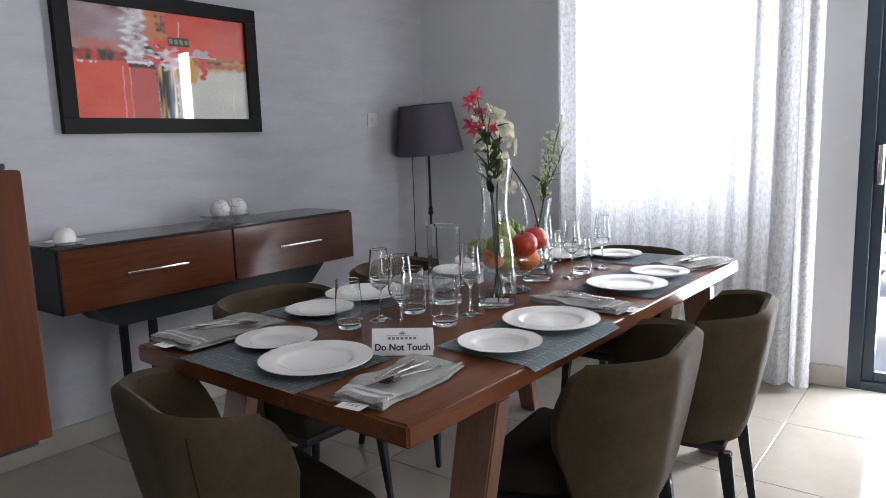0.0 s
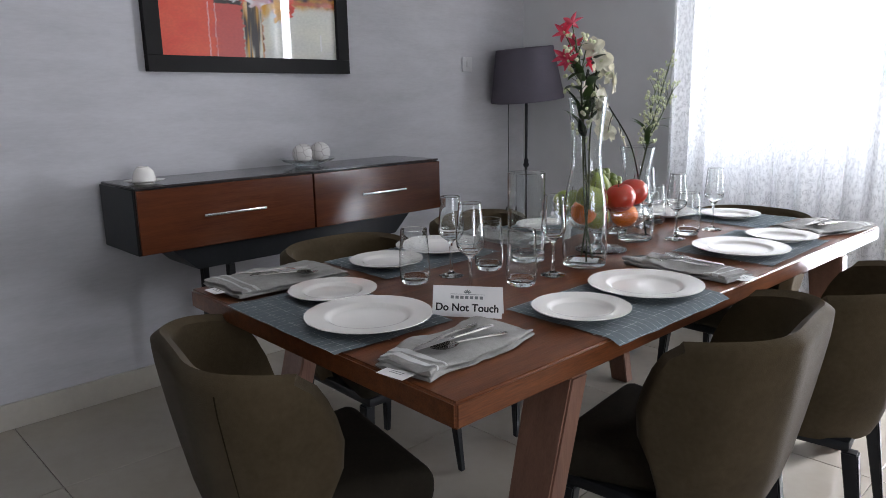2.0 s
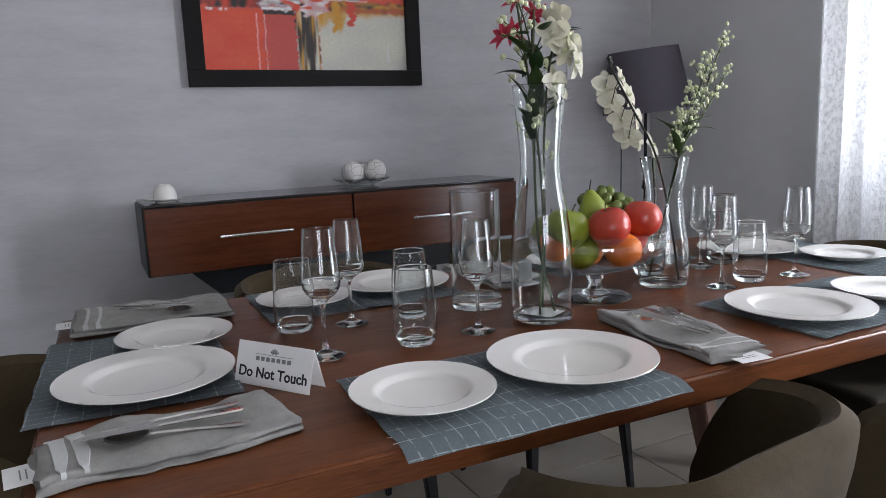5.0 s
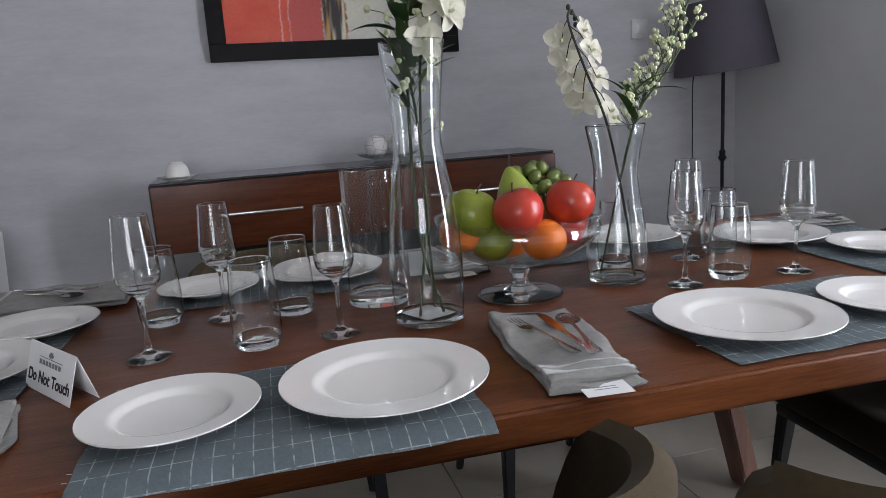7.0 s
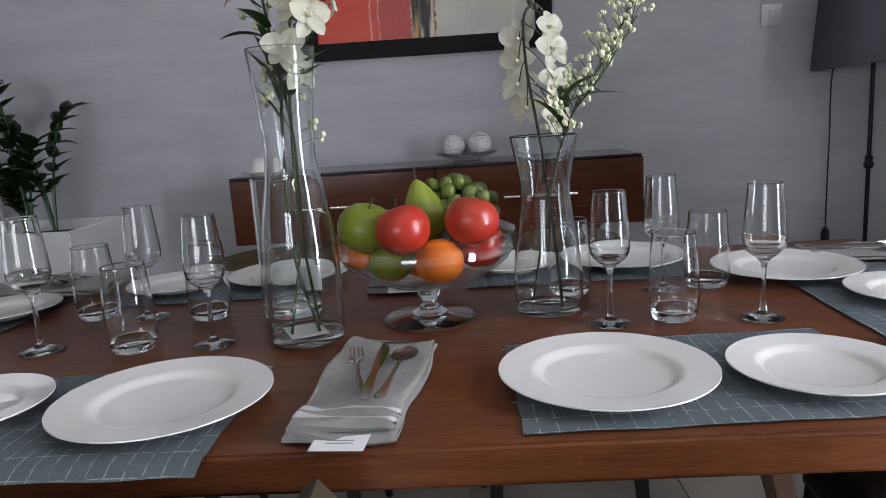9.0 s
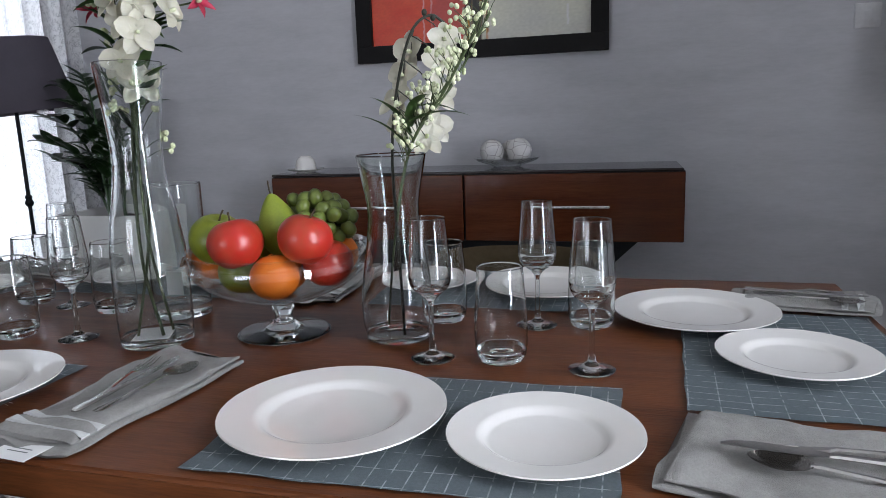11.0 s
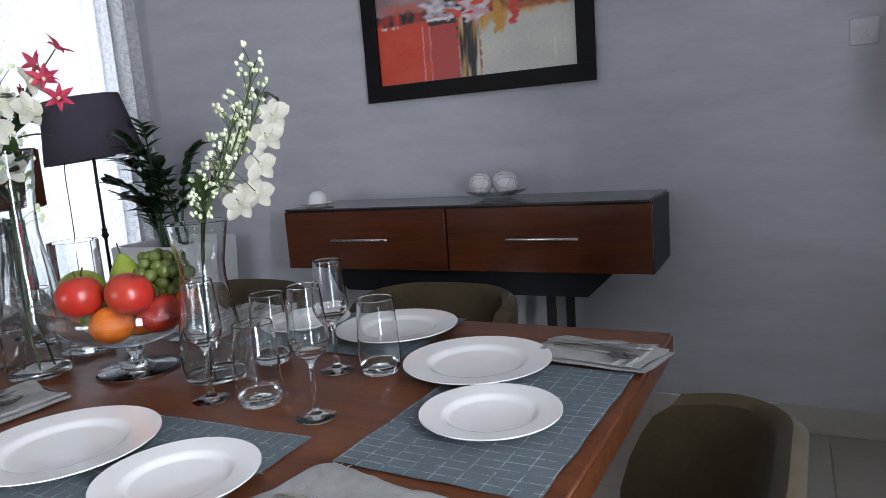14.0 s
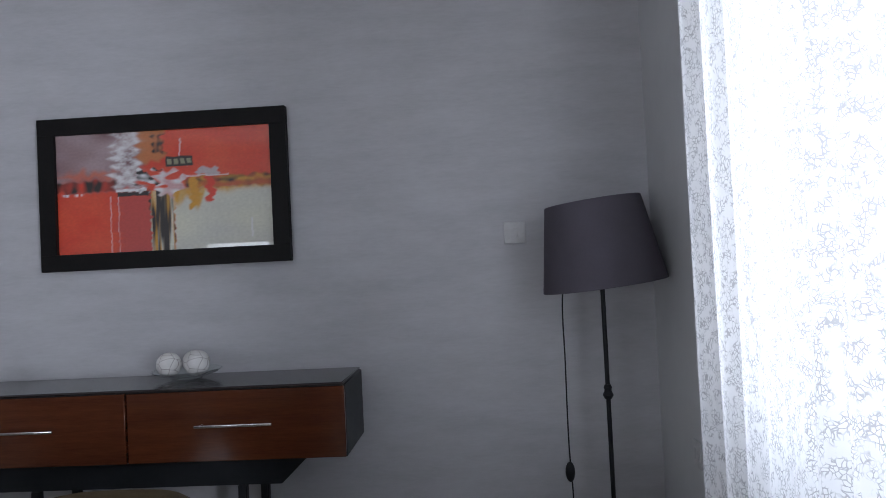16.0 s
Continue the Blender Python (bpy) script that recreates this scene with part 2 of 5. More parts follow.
def tube(points, radius, segs=8, bm=None, close=True):
    """A round rod along points; radius is a number or one for each point."""
    bm = bm or bmesh.new()
    pts = [Vector(p) for p in points]
    rad = radius if isinstance(radius, (list, tuple)) else [radius] * len(pts)
    rings, side = [], None
    for i, p in enumerate(pts):
        d = (pts[min(i + 1, len(pts) - 1)] - pts[max(i - 1, 0)]).normalized()
        if side is None:
            side = d.orthogonal().normalized()
        side = (side - d * side.dot(d)).normalized()
        up = d.cross(side)
        rings.append([bm.verts.new(p + rad[i] * (math.cos(2 * math.pi * k / segs) * side + math.sin(2 * math.pi * k / segs) * up)) for k in range(segs)])
    for a, b in zip(rings, rings[1:]):
        for k in range(segs):
            bm.faces.new((a[k], a[(k + 1) % segs], b[(k + 1) % segs], b[k]))
    if close:
        bm.faces.new(rings[0][::-1])
        bm.faces.new(rings[-1])
    return bm


def spline(points, n=24):
    """Points on a smooth curve through the points given."""
    p = [Vector(q) for q in points]
    p = [2 * p[0] - p[1]] + p + [2 * p[-1] - p[-2]]
    out = []
    for i in range(1, len(p) - 2):
        for k in range(n):
            t = k / n
            out.append(0.5 * (2 * p[i] + (p[i + 1] - p[i - 1]) * t + (2 * p[i - 1] - 5 * p[i] + 4 * p[i + 1] - p[i + 2]) * t * t
                              + (3 * p[i] - p[i - 1] - 3 * p[i + 1] + p[i + 2]) * t ** 3))
    out.append(p[-2])
    return out


def loft(rows, bm=None, closed=False, cap=False):
    """Quads between rows of points."""
    bm = bm or bmesh.new()
    vs = [[bm.verts.new(p) for p in r] for r in rows]
    for a, b in zip(vs, vs[1:]):
        n = len(a)
        for i in range(n if closed else n - 1):
            j = (i + 1) % n
            bm.faces.new((a[i], a[j], b[j], b[i]))
    if cap:
        bm.faces.new(vs[0][::-1])
        bm.faces.new(vs[-1])
    return bm


def leg_bm(top, foot, w0, w1, d0=None, d1=None, bevel=0.004):
    """A tapered leg of rectangular section between two points."""
    d0, d1 = d0 or w0, d1 or w1
    top, foot = Vector(top), Vector(foot)
    def ring(c, w, d):
        return [c + Vector((sx * w / 2, sy * d / 2, 0)) for sx, sy in ((-1, -1), (1, -1), (1, 1), (-1, 1))]
    bm = loft([ring(foot, w1, d1), ring(top, w0, d0)], closed=True, cap=True)
    bmesh.ops.bevel(bm, geom=[e for e in bm.edges], offset=bevel, segments=2, affect="EDGES")
    return bm


def wall_mesh(us, zs, holes, put, depth):
    """A wall of the given thickness with openings: us and zs cut it into cells, holes are left out."""
    bm = bmesh.new()
    cells = {(i, k) for i in range(len(us) - 1) for k in range(len(zs) - 1)
             if not any(h[0] - 1e-4 <= us[i] and us[i + 1] <= h[1] + 1e-4 and h[2] - 1e-4 <= zs[k] and zs[k + 1] <= h[3] + 1e-4 for h in holes)}
    for i, k in cells:
        u0, u1, z0, z1 = us[i], us[i + 1], zs[k], zs[k + 1]
        for d in (0, depth):
            bm.faces.new([bm.verts.new(put(u, z, d)) for u, z in ((u0, z0), (u1, z0), (u1, z1), (u0, z1))])
        for other, a, b in (((i - 1, k), (u0, z0), (u0, z1)), ((i + 1, k), (u1, z0), (u1, z1)), ((i, k - 1), (u0, z0), (u1, z0)), ((i, k + 1), (u0, z1), (u1, z1))):
            if other not in cells:
                bm.faces.new([bm.verts.new(put(*q)) for q in ((*a, 0), (*b, 0), (*b, depth), (*a, depth))])
    bmesh.ops.remove_doubles(bm, verts=bm.verts, dist=1e-5)
    return bm


I4 = Matrix.Identity(4)

# ---- the room ----
floor = tagged(new("floor", mesh_of("floor", block((-3.0, SOUTH, -0.12), (EAST, 3.76, -0.006)), GROUT)), "polished cream floor of large square tiles", "floor", kind="structure")
ceiling = tagged(new("ceiling", mesh_of("ceiling", block((-3.2, SOUTH - 0.2, HIGH), (EAST + 0.2, 3.96, HIGH + 0.15)), CEILING)), "plain white painted ceiling", "ceiling", kind="structure")
tagged(new("wall_west", mesh_of("wall_west", wall_mesh([SOUTH, -1.8, -0.1, 3.76], [0, 0.25, 2.35, HIGH], [(-1.8, -0.1, 0.25, 2.35)], lambda u, z, d: (-3.0 - d, u, z), 0.2), WALLPAPER)),
       "light grey streaked wallpaper wall", "wall", kind="structure")
tagged(new("wall_north", mesh_of("wall_north", wall_mesh([-3.2, -1.9, -0.85, -0.455, 0.165, EAST + 0.2], [0, 0.81, 2.2, HIGH],
       [(-1.9, -0.85, 0.81, 2.2), (-0.455, 0.165, 0, 2.2)], lambda u, z, d: (u, 3.76 + d, z), 0.2), PAINT)), "pale grey painted wall", "wall", kind="structure")
# unseen wall; its opening is added to house the east fill lamp
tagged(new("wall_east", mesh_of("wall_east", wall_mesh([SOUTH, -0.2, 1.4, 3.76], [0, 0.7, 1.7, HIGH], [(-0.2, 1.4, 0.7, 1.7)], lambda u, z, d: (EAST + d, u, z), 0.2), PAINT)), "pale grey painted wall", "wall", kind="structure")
tagged(new("wall_south", mesh_of("wall_south", block((-3.2, SOUTH - 0.2, 0), (EAST + 0.2, SOUTH, HIGH)), PAINT)), "pale grey painted wall", "wall", kind="structure")

for nm, lo, hi in (("baseboard", (-3.0, SOUTH, 0), (-2.986, 3.76, 0.10)), ("baseboard", (-2.986, 3.746, 0), (-0.465, 3.76, 0.10)),
                   ("baseboard", (0.185, 3.746, 0), (EAST, 3.76, 0.10)), ("baseboard", (EAST - 0.014, SOUTH, 0), (EAST, 3.746, 0.10)), ("baseboard", (-2.986, SOUTH, 0), (EAST - 0.014, SOUTH + 0.014, 0.10))):
    tagged(new(nm, mesh_of(nm, block(lo, hi, 0.002, 1), SKIRT)), "beige tile skirting along the wall", "baseboard", kind="structure")


def glazed_unit(name, m, w, h, bar, depth, leaves, label):
    """A framed opening: outer frame, and for each leaf its stiles and pane; the origin is the opening's lower corner."""
    unit = thing(name, m, label, "window" if "window" in name else "door", kind="structure")
    for lo, hi in (((0, 0, 0), (bar, depth, h)), ((w - bar, 0, 0), (w, depth, h)), ((bar, 0, h - bar), (w - bar, depth, h)), ((bar, 0, 0), (w - bar, depth, bar * 0.7))):
        part("frame_bar", block(lo, hi, 0.003, 1), ALU, unit)
    lw = (w - 2 * bar) / leaves
    for k in range(leaves):
        x0 = bar + k * lw
        y0, y1 = depth * 0.2 + 0.3 * depth * (k % 2), depth * 0.5 + 0.3 * depth * (k % 2)
        b = bar * 0.8
        for lo, hi in (((x0, y0, bar * 0.7), (x0 + b, y1, h - bar)), ((x0 + lw - b, y0, bar * 0.7), (x0 + lw, y1, h - bar)),
                       ((x0 + b, y0, h - bar - b), (x0 + lw - b, y1, h - bar)), ((x0 + b, y0, bar * 0.7), (x0 + lw - b, y1, bar * 0.7 + b))):
            part("sash_bar", block(lo, hi, 0.003, 1), ALU, unit)
        pane = part("pane", block((x0 + b, (y0 + y1) / 2 - 0.003, bar * 0.7 + b), (x0 + lw - b, (y0 + y1) / 2 + 0.003, h - bar - b)), PANE, unit, "clear glass pane")
        pane.visible_shadow = False
    return unit


win1 = glazed_unit("window_1", pose(-1.9, 3.83, 0.81), 1.05, 1.39, 0.05, 0.08, 2, "dark aluminium window behind a sheer curtain")
win2 = glazed_unit("window_2", pose(-3.07, -1.8, 0.25, 0, 0, 90), 1.7, 2.1, 0.05, 0.08, 2, "tall dark aluminium window behind a sheer curtain")
# unseen unit, added only to glaze the fill lamp's opening
added_win = glazed_unit("added_window", pose(EAST + 0.10, 1.4, 0.7, 0, 0, -90), 1.6, 1.0, 0.05, 0.08, 2, "unseen dark aluminium window added to house the fill lamp")
door = glazed_unit("door_1", pose(-0.455, 3.765, 0), 0.62, 2.2, 0.06, 0.11, 1, "narrow glass door in a blue-grey aluminium frame")
part("door_handle", block((0.075, -0.03, 0.98), (0.10, 0.022, 1.16), 0.006), BRUSHED, door, "slim steel pull handle")


def curtain(name, m, width, z0, z1, folds, amp, label):
    """A gathered curtain: uneven deep folds that open towards the hem; runs along local x."""
    rng = random.Random(sum(map(ord, label)))
    ph = [rng.uniform(0, 6.28) for _ in range(4)]
    nu, nv = folds * 14, 26
    bm = bmesh.new()
    uv = bm.loops.layers.uv.new("UVMap")
    grid = []
    for k in range(nv + 1):
        v = k / nv
        z = z0 + (z1 - z0) * v
        row = []
        for i in range(nu + 1):
            u = i / nu
            s = u * folds * 2 * math.pi + 0.9 * math.sin(u * 9 + ph[0]) + 0.25 * math.sin(v * 3 + u * 20 + ph[1])
            a = amp * (0.75 + 0.35 * math.sin(u * 13 + ph[2])) * (1.15 - 0.35 * v)
            y = a * math.sin(s) + 0.25 * a * math.sin(2.3 * s + ph[3] + 1.5 * (1 - v))
            x = width * u + 0.35 * a * math.cos(s)
            row.append((bm.verts.new((x, y, z + 0.004 * math.sin(s * 0.5) * (1 - v))), (u * width * 3.0, z)))
        grid.append(row)
    for a, b in zip(grid, grid[1:]):
        for i in range(nu):
            f = bm.faces.new((a[i][0], a[i + 1][0], b[i + 1][0], b[i][0]))
            for lp, c in zip(f.loops, (a[i][1], a[i + 1][1], b[i + 1][1], b[i][1])):
                lp[uv].uv = c
    cur = thing(name, m, label, "curtain")
    part("cloth", bm, CURTAIN, cur, smooth=180)
    part("rail", block((-0.03, -0.012, z1), (width + 0.03, 0.012, z1 + 0.03), 0.004), BRUSHED, cur, "slim curtain rail")
    return cur


curtain("curtain", pose(-1.925, 3.605, 0), 1.32, 0.02, 2.68, 13, 0.030, "full-length white sheer curtain with grey lace print over the window")
curtain("curtain", pose(-2.92, -2.0, 0, 0, 0, 90), 2.1, 0.02, 2.68, 19, 0.030, "full-length white sheer curtain with grey print, closed over the tall window")


# ---- dining table ----
def plank_top(lo, hi, t):
    """A slab with slightly uneven edges, softly rounded."""
    bm = block((lo[0], lo[1], hi[2] - t), hi)
    bmesh.ops.subdivide_edges(bm, edges=[e for e in bm.edges if abs((e.verts[0].co - e.verts[1].co).y) > 0.5], cuts=14, use_grid_fill=True)
    for v in bm.verts:
        v.co.x += 0.0025 * noise.noise(Vector((v.co.x, v.co.y * 3, 1.7)))
    bmesh.ops.bevel(bm, geom=[e for e in bm.edges if len(e.link_faces) == 2 and e.calc_face_angle(0) > 0.5], offset=0.005, segments=3, affect="EDGES")
    return bm


TZ, tw, tl = 0.75, 0.4565, 0.960
TABLE_AT = pose(-1.205, 1.868, 0, 0, 0, -1.4)
table = thing("dining_table", TABLE_AT, "long walnut dining table on sloping plank legs, fully laid", "table")
part("tabletop", plank_top((-tw, -tl, 0.70), (tw, tl, TZ), 0.045), TABLE_WOOD, table, "thick walnut slab tabletop")
for sy in (-1, 1):
    for sx in (-1, 1):
        part("leg", leg_bm((sx * (tw - 0.052), sy * (tl - 0.305), 0.7045), (sx * (tw - 0.045), sy * (tl - 0.118), 0), 0.10, 0.075, 0.048, 0.048), LEG_WOOD, table)
    part("crossbar", block((-tw + 0.105, sy * (tl - 0.303) - 0.022, 0.63), (tw - 0.105, sy * (tl - 0.303) + 0.022, 0.7045), 0.004), LEG_WOOD, table)


# ---- chairs ----
def shell_plan(w, back, wing, r, n=10):
    """Half-open plan of a tub back: wing, rounded corner, back, corner, wing."""
    pts = [Vector((w / 2, -back + r + wing * (1 - i / 6), 0)) for i in range(6)]
    pts += [Vector((w / 2 - r + r * math.cos(-a * math.pi / 2 / n), -back + r + r * math.sin(-a * math.pi / 2 / n), 0)) for a in range(n + 1)]
    pts += [Vector(((w / 2 - r) * (1 - 2 * i / 10), -back, 0)) for i in range(1, 10)]
    return pts + [Vector((-p.x, p.y, 0)) for p in pts[n + 6::-1]]


def dining_chair(m):
    ch = thing("dining_chair", m, "olive brown upholstered tub dining chair on black legs", "chair", "chairs round the table")
    levels = [(0.365, 0.38, 0.195, 0.0), (0.40, 0.40, 0.21, 0.012), (0.46, 0.425, 0.226, 0.04), (0.53, 0.45, 0.24, 0.078), (0.60, 0.468, 0.253, 0.092), (0.66, 0.48, 0.263, 0.086), (0.705, 0.488, 0.270, 0.074), (0.738, 0.490, 0.273, 0.056), (0.757, 0.486, 0.274, 0.026)]
    def dip(p, z, w, bk):
        """The rim is highest across the back and sinks towards the tips of the wings."""
        fwd = max(0.0, (p.y + bk - 0.085) / 0.19)
        k = max(0.0, (z - 0.46) / 0.28)
        return p + Vector((0, 0, z + k * (0.012 * (1 - (2 * p.x / w) ** 2) - 0.03 * min(1.3, fwd) ** 1.4)))
    outer = [[dip(p, z, w, bk) for p in shell_plan(w, bk, wing, 0.15)] for z, w, bk, wing in levels]
    inner = [[dip(p, z, w, bk) for p in shell_plan(w - 0.07, bk - 0.038, wing + 0.012, 0.125)] for z, w, bk, wing in levels]
    bm = bmesh.new()
    rows = outer + [[(a + b) / 2 + Vector((0, 0, 0.014)) for a, b in zip(outer[-1], inner[-1])]] + inner[::-1]
    vs = [[bm.verts.new(p) for p in r] for r in rows]
    for a, b in zip(vs, vs[1:]):
        for i in range(len(a) - 1):
            bm.faces.new((a[i], a[i + 1], b[i + 1], b[i]))
    n = len(levels)
    for e in (0, -1):
        for k in range(n - 1):
            bm.faces.new((vs[k][e], vs[k + 1][e], vs[-2 - k][e], vs[-1 - k][e]))
        bm.faces.new((vs[n - 1][e], vs[n][e], vs[n + 1][e]))
    for i in range(len(vs[0]) - 1):
        bm.faces.new((vs[0][i], vs[0][i + 1], vs[-1][i + 1], vs[-1][i]))
    part("backrest", bm, CLOTH, ch, smooth=60)
    seat = block((-0.215, -0.195, 0.375), (0.215, 0.225, 0.465), 0.035, 4)
    for v in seat.verts:
        v.co.z += 0.012 * max(0, 1 - (v.co.x / 0.24) ** 2) * max(0, 1 - (v.co.y / 0.28) ** 2) * (v.co.z > 0.45)
        v.co.x *= (0.93 + 0.07 * (v.co.y + 0.2) / 0.46) * (1.0 if v.co.y > 0 else 0.60)
    part("seat", seat, SEAT_SHADED, ch, "padded seat, its olive cloth darkened for shade", smooth=60)
    part("seat_frame", block((-0.18, -0.165, 0.345), (0.18, 0.205, 0.376), 0.01, 2), LEG_BLACK, ch, "black base under the seat")
    q = 0.15 * (1 - math.cos(radians(45)))
    part("piping", tube([(lv[1] / 2 - q, -lv[2] + q, lv[0] + 0.004) for lv in levels[:-1]], 0.0015, 6), SEAM, ch, "stitched seam piping")
    for s in (-1, 1):
        part("leg", leg_bm((s * 0.165, -0.165, 0.348), (s * 0.195, -0.215, 0), 0.036, 0.020, 0.040, 0.022), LEG_BLACK, ch)
        part("leg", leg_bm((s * 0.17, 0.175, 0.348), (s * 0.19, 0.205, 0), 0.036, 0.020, 0.036, 0.020), LEG_BLACK, ch)
    return ch


CHAIR_SIZE = Matrix.Scale(0.975, 4)
chair = dining_chair(pose(-0.779, 1.597, 0, 0, 0, 96) @ CHAIR_SIZE)
for x, y, turn in ((-0.715, 2.147, 97), (-1.765, 1.535, -92), (-1.786, 2.19, -89), (-1.295, 0.96, -11.4), (-1.19, 2.795, 178)):
    copy_thing(chair, pose(x, y, 0, 0, 0, turn) @ CHAIR_SIZE)

# ---- sideboard ----
SB0, SB1, SBT, SBB = 1.153, 2.640, 0.897, 0.648
side = thing("sideboard", pose(-2.788, (SB0 + SB1) / 2, 0), "low dark sideboard with two lacquered mahogany drawers, against the wall", "sideboard")
sl = (SB1 - SB0) / 2
part("body", block((-0.165, -sl, SBB), (0.162, sl, SBT - 0.008), 0.003, 1), DARK, side, "matt black carcass")
part("top", block((-0.163, -sl + 0.006, SBT - 0.008), (0.176, sl - 0.006, SBT), 0.002, 1), SIDE_TOP, side, "dark polished top")
for k in (0, 1):
    y0 = -sl + 0.006 + k * sl
    dr = part("drawer", block((0.1625, y0, SBB + 0.004), (0.18, y0 + sl - 0.007, SBT - 0.012), 0.002, 1), SIDE_WOOD, side, "glossy mahogany drawer front")
    yc = y0 + sl / 2 - 0.005
    h = part("handle", block((0.196, yc - 0.131, 0.767), (0.204, yc + 0.131, 0.777), 0.003, 2), BRUSHED, dr, "slim brushed steel bar handle")
    for sgn in (-1, 1):
        part("handle_post", block((0.1795, yc + sgn * 0.11 - 0.004, 0.768), (0.197, yc + sgn * 0.11 + 0.004, 0.776), 0.001, 1), BRUSHED, dr)
bm = bmesh.new()
q = [[bm.verts.new((x, s * (sl - o), z)) for o, z, s in ((0.14, SBB - 0.002, -1), (0.14, SBB - 0.002, 1), (0.24, SBB - 0.097, 1), (0.24, SBB - 0.097, -1))] for x in (-0.15, 0.11)]
bm.faces.new(q[0])
bm.faces.new(q[1])
for i in range(4):
    bm.faces.new((q[0][i], q[0][(i + 1) % 4], q[1][(i + 1) % 4], q[1][i]))
part("tray_base", bm, DARK, side, "black tapered base")
for s in (-1, 1):
    for x in (-0.14, 0.10):
        part("leg", leg_bm((x, s * 0.365, SBB - 0.096), (x, s * 0.365, 0), 0.03, 0.03), LEG_BLACK, side)

# ---- picture ----
pic = thing("framed_painting", pose(-2.998, 1.890, 1.612), "abstract red and cream painting behind glass in a wide black frame", "painting")
PW, PH, PB = 0.495, 0.300, 0.065
for lo, hi in (((0, -PW, -PH), (0.032, PW, -PH + PB)), ((0, -PW, PH - PB), (0.032, PW, PH)), ((0, -PW, -PH + PB), (0.032, -PW + PB, PH - PB)), ((0, PW - PB, -PH + PB), (0.032, PW, PH - PB))):
    part("frame_bar", block(lo, hi, 0.0012, 1), FRAME_BLACK, pic)


def painted(u, v):
    """Pigment at a place of the painting, from its lower left corner: broad fields, streaks and drips, and one
    painted-in reflection.
    """
    def nz(a, c, k):
        return noise.noise(Vector((u * a, v * c, k)))
    def mixc(p, q, t):
        t = min(1, max(0, t))
        return tuple(x + (y - x) * t for x, y in zip(p, q))
    def step(x, a, c):
        t = min(1, max(0, (x - a) / (c - a)))
        return t * t * (3 - 2 * t)
    def patch(u0, u1, v0, v1, e=0.008, ragged=0.02):
        x, y = u + ragged * nz(9, 30, 4.0), v + ragged * nz(30, 12, 8.0)
        return step(x, u0 - e, u0 + e) * (1 - step(x, u1 - e, u1 + e)) * step(y, v0 - e, v0 + e) * (1 - step(y, v1 - e, v1 + e))
    red, orange, cream, dark, ochre, white = (0.66, 0.042, 0.014), (0.72, 0.085, 0.028), (0.66, 0.65, 0.53), (0.02, 0.014, 0.012), (0.62, 0.29, 0.02), (0.76, 0.75, 0.76)
    n1, n2, n3 = nz(6, 6, 2.0), nz(60, 7, 5.0), nz(70, 70, 9.0)
    c = mixc(red, orange, 0.5 + 0.6 * n1 + 0.3 * nz(20, 20, 1.0))
    # mauve sky with white scumble
    c = mixc(c, mixc((0.20, 0.10, 0.11), (0.44, 0.33, 0.34), 0.4 + 0.9 * n1 + 0.5 * (v - 0.6)), patch(-1, 0.40, 0.52, 2, 0.03, 0.05))
    c = mixc(c, (0.62, 0.13, 0.06), 0.8 * patch(0.03, 0.27, 0.60, 0.68, 0.05, 0.06))
    c = mixc(c, white, patch(0.27, 0.385, 0.54, 2, 0.02, 0.05) * (0.55 + 0.9 * nz(22, 26, 3.0) + 0.5 * n3))
    c = mixc(c, (0.50, 0.18, 0.05), patch(0.385, 0.50, 0.74, 2, 0.015, 0.03) * 0.85)
    c = mixc(c, dark, patch(0.455, 0.505, 0.80, 0.97, 0.008, 0.03) * (0.7 + 1.2 * nz(50, 20, 6.0)))
    # smeared dark band
    c = mixc(c, mixc(dark, red, 0.25 + 0.9 * nz(30, 8, 7.0)), patch(-1, 0.27, 0.515, 0.60, 0.012, 0.03))
    c = mixc(c, white, 0.7 * patch(0.02, 0.13, 0.485, 0.505, 0.003, 0.004) * (0.5 + 1.6 * nz(90, 10, 2.5)))
    # purple-red lower field and thin lines
    c = mixc(c, (0.46, 0.06, 0.055), 0.75 * patch(0.285, 0.45, -1, 0.47, 0.03, 0.03))
    for x0 in (0.25, 0.287):
        c = mixc(c, white, 0.7 * patch(x0 - 0.003, x0 + 0.003, -1, 0.47, 0.002, 0.006) * (0.6 + n2))
    # cream field with ochre drips
    drip = 0.50 - 0.24 * max(0, noise.noise(Vector((u * 15, 3.3, 0))) + 0.3) * (1 - step(u, 0.62, 0.86))
    field = patch(0.545, 2, -1, 0.505, 0.008, 0.02)
    c = mixc(c, mixc(cream, (0.56, 0.56, 0.50), 0.5 + 0.7 * n1), field)
    c = mixc(c, mixc(ochre, (0.60, 0.42, 0.16), 0.4 + n2), field * step(v, drip - 0.05, drip + 0.03))
    c = mixc(c, mixc((0.50, 0.10, 0.02), mixc(ochre, dark, 0.5 + 1.3 * nz(24, 24, 11.0)), 0.5 + 1.2 * nz(12, 20, 12.0)), patch(0.60, 2, 0.50, 0.60, 0.015, 0.03))
    # narrow reflection on the glass, painted into the pigment as a white streak
    c = mixc(c, white, 0.8 * patch(0.895, 0.903, 0.08, 0.24, 0.003, 0.004))
    # central column of streaks
    c = mixc(c, mixc(dark, mixc(ochre, cream, 0.5 + 1.5 * nz(90, 3, 1.5)), 0.35 + 1.7 * nz(75, 4, 4.5)), patch(0.435, 0.545, -1, 0.50, 0.006, 0.02))
    # bar, blots and small squares in the middle
    c = mixc(c, white, patch(0.275, 0.42, 0.50, 0.525, 0.004, 0.012))
